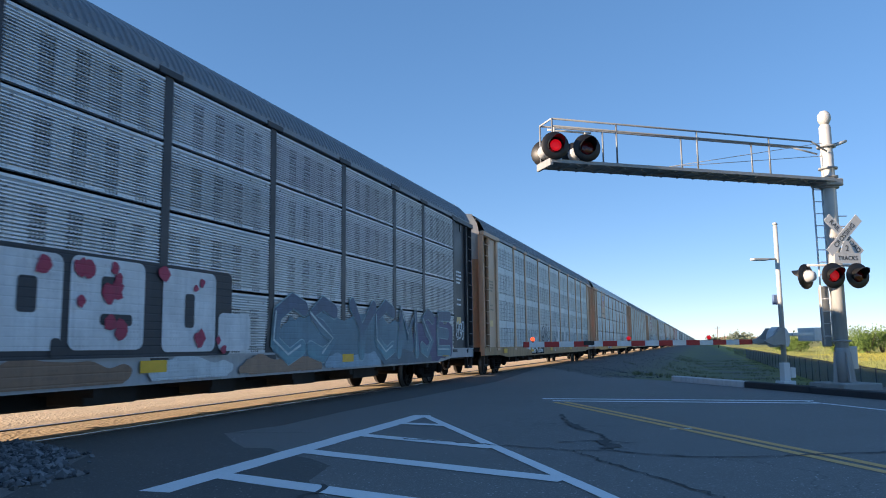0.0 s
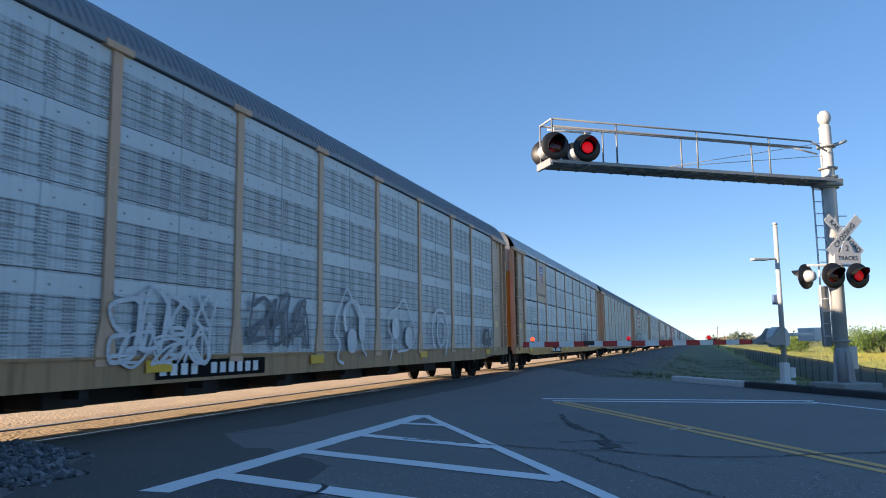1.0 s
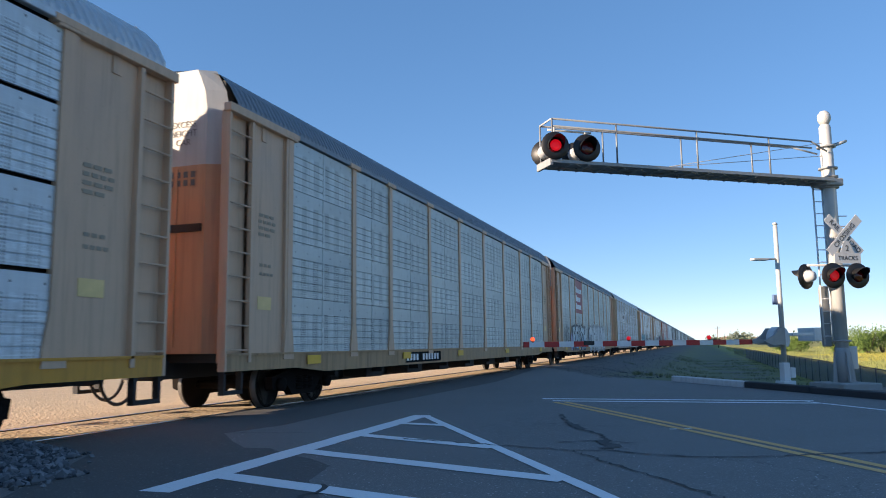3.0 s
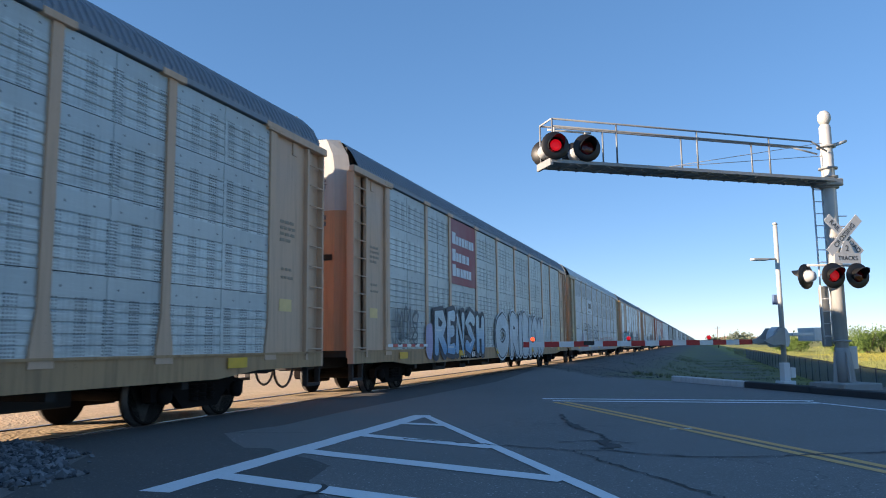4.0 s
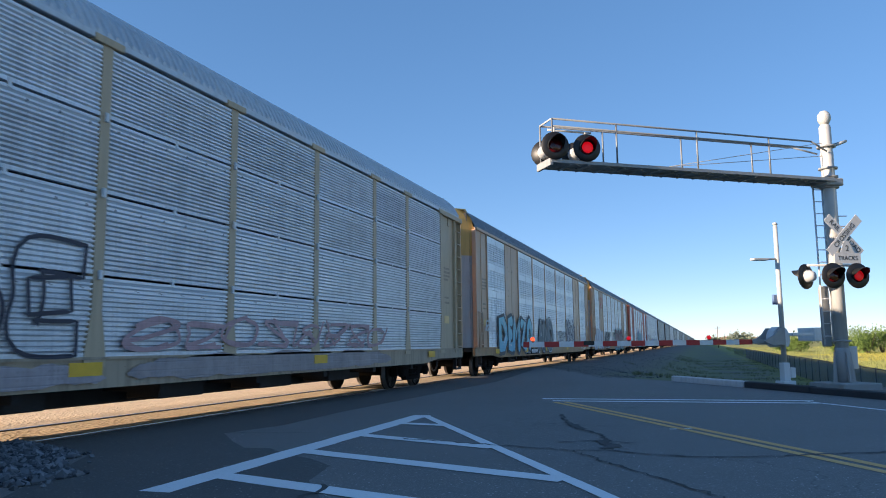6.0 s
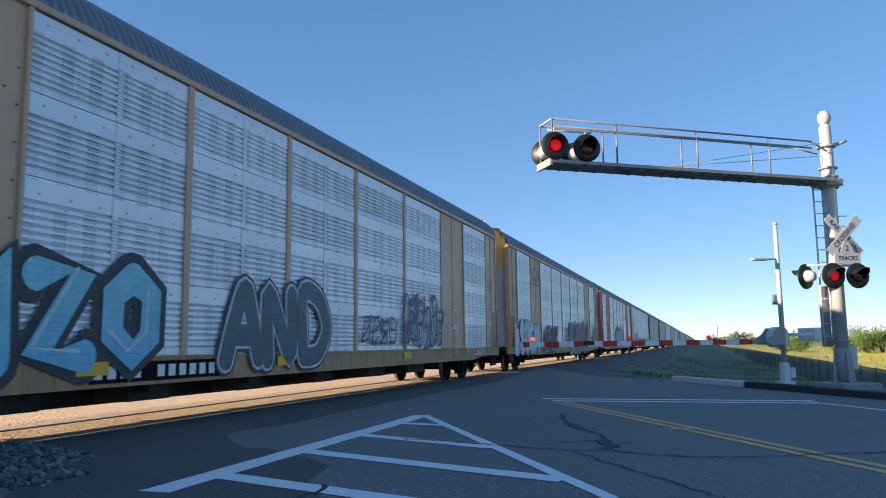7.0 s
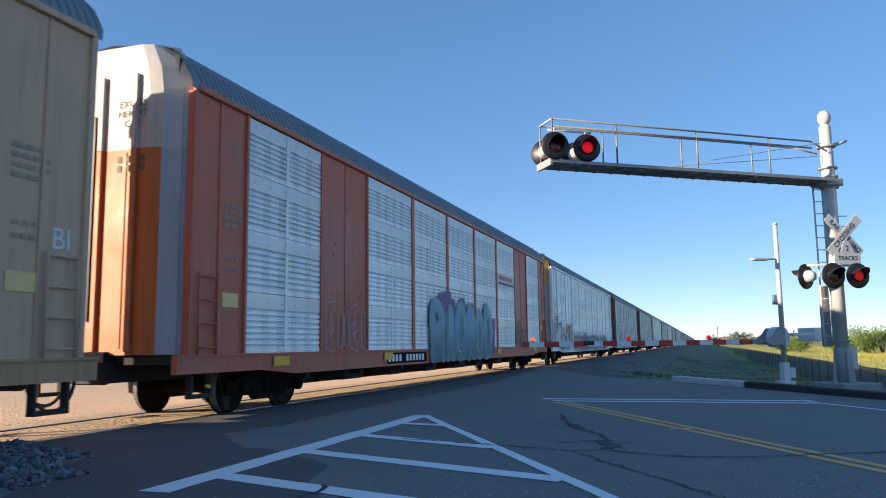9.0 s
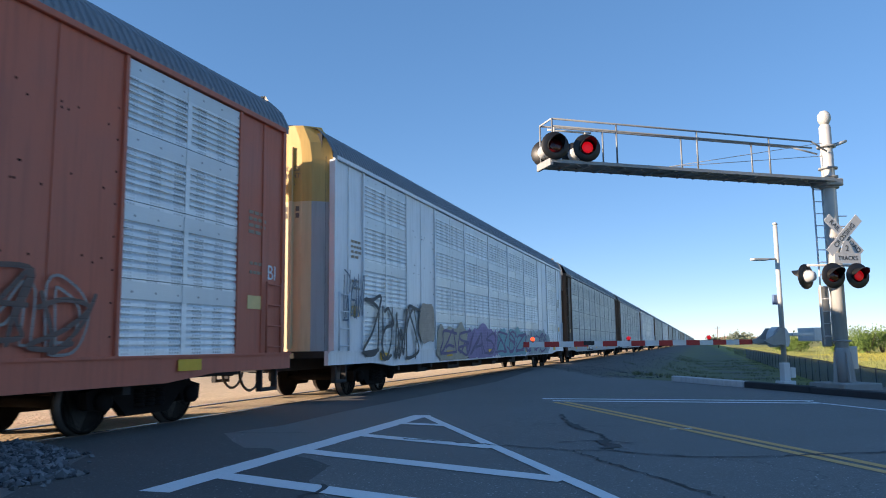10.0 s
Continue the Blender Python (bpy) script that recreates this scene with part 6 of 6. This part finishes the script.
bm.faces.new([bm.verts.new((SIDE + 0.043, -8.05 + a, 4.25 + b)) for a, b in shield[:7] + [(0.36, 0.06), (-0.36, 0.06)]])
part("shield_top", bm, BLUE_SIGN, c, "blue top of the shield")
for i in range(5):
    a = -0.3 + 0.135 * i
    lo = -0.47 + abs(a + 0.03) * 0.55
    part("shield_stripe", box(0, 0.003, a, a + 0.065, lo, 0.05), RED_SIGN, c, "red stripe", m=pose(SIDE + 0.042, -8.05, 4.25))
bars(c, -8.35, 4.5, 5, 0.09, 0.09, 0.03, SIGN_WHITE, SIDE + 0.046, "emblem_bar")
bars(c, -8.42, 4.36, 6, 0.09, 0.09, 0.03, SIGN_WHITE, SIDE + 0.046, "emblem_bar")
side_words(c, "BUILDING AMERICA", 0.2, -8.02, 3.35, GREY_INK)
line_tag(c, 4.6, 6.9, 1.15, 1.8, 5, (0.06, 0.08, 0.12), 21, 0.03)

c = BY[4]
plate(c, "sign_panel", -6.87, -4.26, 2.92, 4.9, MAROON, "faded maroon sign panel with pale bars")
for z, widths in ((4.14, (0.34, 0.24, 0.24, 0.24, 0.24, 0.1, 0.24, 0.24)), (3.62, (0.32, 0.24, 0.22, 0.1, 0.2, 0.1, 0.22)), (3.16, (0.32, 0.24, 0.1, 0.2, 0.28, 0.24, 0.24))):
    y = -6.74
    for i, w in enumerate(widths):
        plate(c, "sign_bar", y, y + w, z, z + (0.36 if i == 0 else 0.27), SIGN_WHITE, "faded white bar").location.x += 0.008
        y += w + 0.055
word_row(c, [("R", -8.65, -7.4), ("E", -7.5, -6.6), ("N", -6.75, -5.6), ("S", -5.75, -4.5), ("H", -4.5, -3.4)], 0.80, 2.12, (0.62, 0.82, 0.84), (0.02, 0.03, 0.05), 0.17, 0.05, (0.03, 0.04, 0.06), 0.10, (0.05, 0.28, 0.55), (0.8, 0.92, 0.95), False, 11)
blotch(c, -9.1, -8.75, 0.85, 1.6, 14, (0.50, 0.42, 0.60), 8, 0.12)
word_row(c, [("O", -2.0, 0.1), ("R", 0.1, 1.75), ("I", 1.65, 2.35), ("B", 2.3, 3.65), ("I", 3.55, 4.25), ("O", 4.2, 5.5), ("N", 5.4, 6.85)], 0.62, 2.28, (0.60, 0.65, 0.67), (0.03, 0.035, 0.045), 0.26, 0.055, (0.70, 0.76, 0.80), 0.06, (0.56, 0.57, 0.56), None, True, 14)
for i in range(9):
    part("reflector_strip", kept(("rstrip", i % 2), lambda: mesh_of(box(0, 0.004, 0, 0.3, 0, 0.07), "reflector_strip", RED_DECAL if i % 2 else WHITE_DECAL)), None, c, "red or white reflective strip", m=pose(SIDE + 0.066, -11.8 + i * 0.3, 1.06))
line_tag(c, -11.4, -9.8, 1.2, 2.0, 3, (0.1, 0.12, 0.13), 15, 0.03)
line_tag(c, 7.6, 10.2, 1.3, 1.9, 4, (0.6, 0.66, 0.68), 17, 0.02)

c = BY[5]
plate(c, "sign_plate", -6.7, -4.3, 3.05, 3.92, SIGN_WHITE, "pale faded plate with dark bars")
bars(c, -6.0, 3.4, 3, 0.3, 0.34, 0.08, GREY_INK, name="sign_bar")
bars(c, -6.25, 3.3, 1, 0.06, 0.55, 0, GREY_INK, name="sign_edge_bar")
bars(c, -4.75, 3.3, 1, 0.06, 0.55, 0, GREY_INK, name="sign_edge_bar")
bars(c, -6.1, 3.12, 3, 0.22, 0.1, 0.3, GREY_INK, name="sign_small_bar")
word_row(c, [("T", -8.75, -6.95), ("D", -7.0, -5.7), ("U", -5.75, -4.3), ("G", -4.1, -2.7), ("E", -2.7, -1.4)], 1.02, 2.3, (0.46, 0.50, 0.55), (0.03, 0.03, 0.05), 0.2, 0.026, None, 0.1, None, None, True, 23, True)
for i, (a, b, z) in enumerate(((-10.5, -9.6, 1.14), (-10.1, -9.2, 1.28), (-9.6, -8.9, 1.5), (-9.3, -8.75, 1.72))):
    block_shape(c, a, b, 1.0, z, (0.46, 0.35, 0.37), SIDE + 0.0575 + 0.0004 * i, 0.05, "graffiti_overspray", "faded pink sprayed steps")
no = part("notice_disc", add_lathe(bmesh.new(), [(0.0, 0.0), (0.15, 0.0), (0.15, 0.006), (0.0, 0.006)], "X", 20, pose(1.392, -HALF + 0.38, 1.62)), SIGN_WHITE, c, "round white notice with a red ring")
part("ring", add_lathe(bmesh.new(), [(0.155, 0.0), (0.155, 0.01), (0.13, 0.01), (0.13, 0.0)], "X", 20, pose(1.396, -HALF + 0.38, 1.62)), RED_SIGN, no, "red ring")
blotch(c, -11.4, -1.0, 0.7, 0.88, 40, (0.44, 0.37, 0.37), 10, 0.1)
blotch(c, -1.0, 8.0, 0.7, 0.95, 30, (0.36, 0.30, 0.29), 12, 0.08)
line_tag(c, -0.9, 7.5, 1.1, 1.5, 8, (0.5, 0.3, 0.3), 25, 0.03)

c = BY[6]
word_row(c, [("D", -10.7, -9.25), ("E", -9.25, -8.4), ("M", -8.5, -7.1), ("Z", -7.15, -5.95), ("O", -6.0, -4.75)], 0.80, 2.22, (0.24, 0.62, 0.74), (0.03, 0.05, 0.07), 0.20, 0.04, (0.04, 0.05, 0.06), 0.10, (0.14, 0.50, 0.66), (0.7, 0.9, 0.94), False, 31)
line_tag(c, -12.4, -11.0, 1.6, 1.95, 3, (0.7, 0.74, 0.76), 32, 0.03)
word_row(c, [("A", -3.5, -2.2), ("N", -2.4, -1.1), ("D", -1.2, 0.2)], 0.75, 2.2, (0.10, 0.14, 0.16), (0.80, 0.84, 0.86), 0.17, 0.045, (0.05, 0.07, 0.09), 0.05, None, None, True, 33)
line_tag(c, 1.6, 3.6, 1.2, 1.75, 4, (0.06, 0.08, 0.1), 34, 0.025)
line_tag(c, 4.0, 7.1, 1.0, 2.2, 6, (0.05, 0.07, 0.13), 35, 0.032)
paint_lines("graffiti_tag", c, [smooth_line([(7.7, 0.75), (7.75, 1.5), (8.4, 1.55), (8.35, 1.1), (8.5, 0.8)]), smooth_line([(8.3, 1.6), (8.0, 1.85), (8.25, 2.15), (8.6, 1.95), (8.45, 1.62), (8.3, 1.6)])], 0.022, SIDE + 0.072, spray((0.8, 0.82, 0.82)), "thin white sprayed outline")
line_tag(c, 9.4, 11.4, 0.8, 1.5, 3, (0.75, 0.78, 0.78), 36, 0.015)

c = BY[7]
paint_lines("emblem_band", c, [[(-8.15, 4.44), (-8.7, 4.44), (-8.84, 4.3), (-8.84, 4.1), (-8.7, 3.98), (-7.95, 3.98), (-7.85, 4.1), (-7.85, 4.4), (-7.75, 4.46), (-7.3, 4.0), (-7.22, 4.02), (-7.22, 4.46)]], 0.062, SIDE + 0.03, RED_SIGN, "faded red emblem band")
bars(c, -8.85, 3.72, 9, 0.1, 0.1, 0.07, RED_SIGN, SIDE + 0.024, "sign_bar")
word_row(c, [("S", -11.9, -10.8), ("U", -10.9, -9.9), ("E", -9.95, -9.0), ("M", -9.05, -7.8)], 0.66, 2.08, (0.62, 0.65, 0.76), (0.05, 0.06, 0.16), 0.22, 0.04, None, 0.1, None, None, True, 41)
block_shape(c, -12.7, -11.85, 0.64, 1.7, (0.62, 0.65, 0.76), SIDE + 0.064, 0.25)
word_row(c, [("A", -6.9, -5.8), ("B", -5.9, -4.9), ("O", -4.95, -3.95), ("Y", -4.0, -2.95)], 0.74, 2.0, (0.05, 0.06, 0.07), (0.62, 0.66, 0.68), 0.16, 0.022, None, 0.1, None, None, False, 43)
blotch(c, 1.6, 6.4, 0.7, 1.9, 18, (0.20, 0.22, 0.24), 14, 0.25)
word_row(c, [("D", 0.6, 1.75), ("M", 1.55, 2.75), ("A", 2.6, 3.6), ("R", 3.45, 4.65), ("G", 4.55, 5.75), ("O", 5.65, 6.75), ("M", 6.6, 8.25)], 0.64, 2.36, (0.22, 0.085, 0.12), (0.03, 0.015, 0.025), 0.17, 0.045, (0.13, 0.42, 0.46), 0.13, (0.27, 0.22, 0.21), (0.62, 0.55, 0.57), False, 45)
line_tag(c, -0.9, 0.3, 1.2, 1.9, 3, (0.06, 0.1, 0.12), 46, 0.03)
line_tag(c, 9.8, 12.0, 0.75, 2.1, 2, (0.04, 0.05, 0.06), 47, 0.06)

c = BY[8]
for i, (y, z, q) in enumerate(((-2.9, 1.9, 0.3), (-2.0, 2.25, 0.33), (-1.55, 2.3, 0.36), (-1.1, 2.2, 0.26), (-0.1, 2.25, 0.28), (0.9, 2.2, 0.22), (2.6, 2.1, 0.26), (3.0, 1.9, 0.28), (3.45, 1.5, 0.28), (3.4, 1.1, 0.3), (3.6, 1.8, 0.22))):
    block_shape(c, y - q, y + q, z - q, z + q, (0.17, 0.07, 0.26), SIDE + 0.059 + 0.0002 * i, q * 0.5, "graffiti_overspray", "purple sprayed cloud")
blotch(c, -2.9, 3.1, 0.75, 1.9, 70, (0.05, 0.22, 0.27), 18, 0.2)
word_row(c, [("R", -3.2, -1.75), ("A", -1.8, -0.9), ("O", -1.0, 0.35), ("R", 0.25, 1.25), ("O", 1.15, 2.3), ("D", 2.2, 3.4)], 0.62, 2.34, (0.17, 0.38, 0.50), (0.45, 0.70, 0.66), 0.20, 0.028, None, 0.1, (0.03, 0.19, 0.22), (0.5, 0.74, 0.70), True, 51)
block_shape(c, -3.1, 3.3, 0.64, 0.98, (0.03, 0.19, 0.22), SIDE + 0.0645, 0.05, "graffiti_overspray", "teal sprayed band on the sill")
word_row(c, spread("EMEL", -9.2, -7.0), 0.98, 1.95, (0.42, 0.14, 0.09), (0.40, 0.36, 0.33), 0.11, 0.016, None, 0.1, None, None, False, 52, True)
word_row(c, [("M", 7.0, 8.05), ("D", 8.1, 8.8)], 1.05, 1.86, None, (0.36, 0.30, 0.27), 0.07, 0.018, None, 0.0, None, None, True, 53, True)
line_tag(c, 7.0, 8.8, 1.1, 1.85, 2, (0.16, 0.09, 0.07), 54, 0.03)
bars(c, 4.6, 3.5, 4, 0.46, 0.14, 0.06, RED_SIGN, name="sign_bar")
bars(c, 4.5, 3.32, 1, 2.4, 0.07, 0, GREY_INK, name="sign_underline")

c = BY[9]
line_tag(c, -12.0, -8.6, 0.8, 2.0, 4, (0.03, 0.035, 0.04), 61, 0.04)
line_tag(c, -13.0, -12.0, 1.7, 2.6, 3, (0.1, 0.14, 0.2), 62, 0.02)
blotch(c, -8.4, -7.4, 1.2, 2.1, 10, (0.45, 0.34, 0.26), 19, 0.15)
for a, b, col, sd in ((-7.0, -4.2, (0.48, 0.40, 0.30), 63), (-4.2, -0.5, (0.30, 0.20, 0.42), 64), (-0.5, 4.5, (0.16, 0.40, 0.44), 65), (4.5, 9.5, (0.35, 0.42, 0.44), 66)):
    blotch(c, a, b, 0.7, 1.5, 26, col, sd, 0.26)
line_tag(c, -6.8, 8.6, 0.8, 1.5, 10, (0.14, 0.09, 0.22), 67, 0.04)

# stencils and stickers near the ends
for k in range(0, 11):
    car, d = BY[k], DESIGNS[ORDER[k]]
    pale = d["style"] == "ladder" and d["body"] is DARK
    ink = SIGN_WHITE if pale else FAINT_INK
    x = 1.446 if d["style"] == "ladder" else 1.472
    for end in (-1, 1):
        y = end * (HALF - 1.3) - (0.3 if d["style"] == "ladder" else 0.15)
        part("sticker", kept(("sticker",), lambda: mesh_of(box(0, 0.004, 0, 0.42, 0, 0.22), "sticker", STICKER)), None, car, "yellow warning sticker", m=pose(x, y, 1.72))
        for r, (count, wide) in enumerate(((3, 0.13), (4, 0.1), (3, 0.14), (2, 0.16))):
            bars(car, y, 3.3 - r * 0.11, count, wide, 0.055, 0.04, ink, x, "stencil_bar")
        bars(car, y + 0.05, 2.45, 3, 0.09, 0.05, 0.04, ink, x, "stencil_bar")
        bars(car, y + 0.05, 2.3, 4, 0.08, 0.05, 0.03, ink, x, "stencil_bar")
    if d["style"] == "plain":
        side_words(car, "BI", 0.36, HALF - 0.72, 2.35, SIGN_WHITE, 1.472)
    face = -(HALF - 0.12) - 0.008
    for r, word in enumerate(("EXCESS", "HEIGHT", "CAR")):
        part("lettering", letter_mesh(word, 0.15, GREY_INK), None, car, m=pose(0.55, face, 4.74 - 0.15 * r) @ pose(0, 0, 0, 90, 0, 0))
    for i in range(4):
        part("end_bar", kept(("endbar",), lambda: mesh_of(box(0, 0.08, -0.003, 0, 0, 0.1), "end_bar", GREY_INK)), None, car, m=pose(0.3 + 0.14 * i, face, 3.85))
        part("end_bar", kept(("endbar",), None), None, car, m=pose(0.3 + 0.14 * i, face, 3.71))


signal = cantilever_signal()
barrier = gate()


def flashing(first, cycle=1.352, lit=0.60):
    """Rows for a lamp array: it stands before the lens while lit and sinks behind it when dark."""
    out, back, rows = pose(0.075, 0, 0), pose(-0.05, 0, 0), []
    on = first - cycle
    rows.append((0.0, out if on <= 0.0 < on + lit or first <= 0.0 < first + lit else back))
    t = on
    while t < 10.0:
        for a, m0, m1 in ((t, back, out), (t + lit, out, back)):
            if a - 0.034 > 0.0 and a < 10.0:
                rows += [(a - 0.034, m0), (a, m1)]
        t += cycle
    on_now = any(first + cycle * i <= 10.0 < first + cycle * i + lit for i in range(-1, 9))
    rows.append((10.0, out if on_now else back))
    return rows


def motions():
    """Everything that moves: the rail cars, their wheels and the flashing lamps."""
    for k, car in CARS:
        y = LEAD + PITCH * k
        walk(car, [(t, pose(0, y - SPEED * t, 0)) for t in (0.0, 2.5, 5.0, 7.5, 10.0)])
    for w, dy in WHEELS:
        walk(w, [(i / FPS, pose(0, dy, 0.412, (i * 84) % 360, 0, 0)) for i in range(301)])
    for led in LEFT_LEDS:
        walk(led, flashing(-0.212))
    for led in RIGHT_LEDS:
        walk(led, flashing(0.47))


motions()
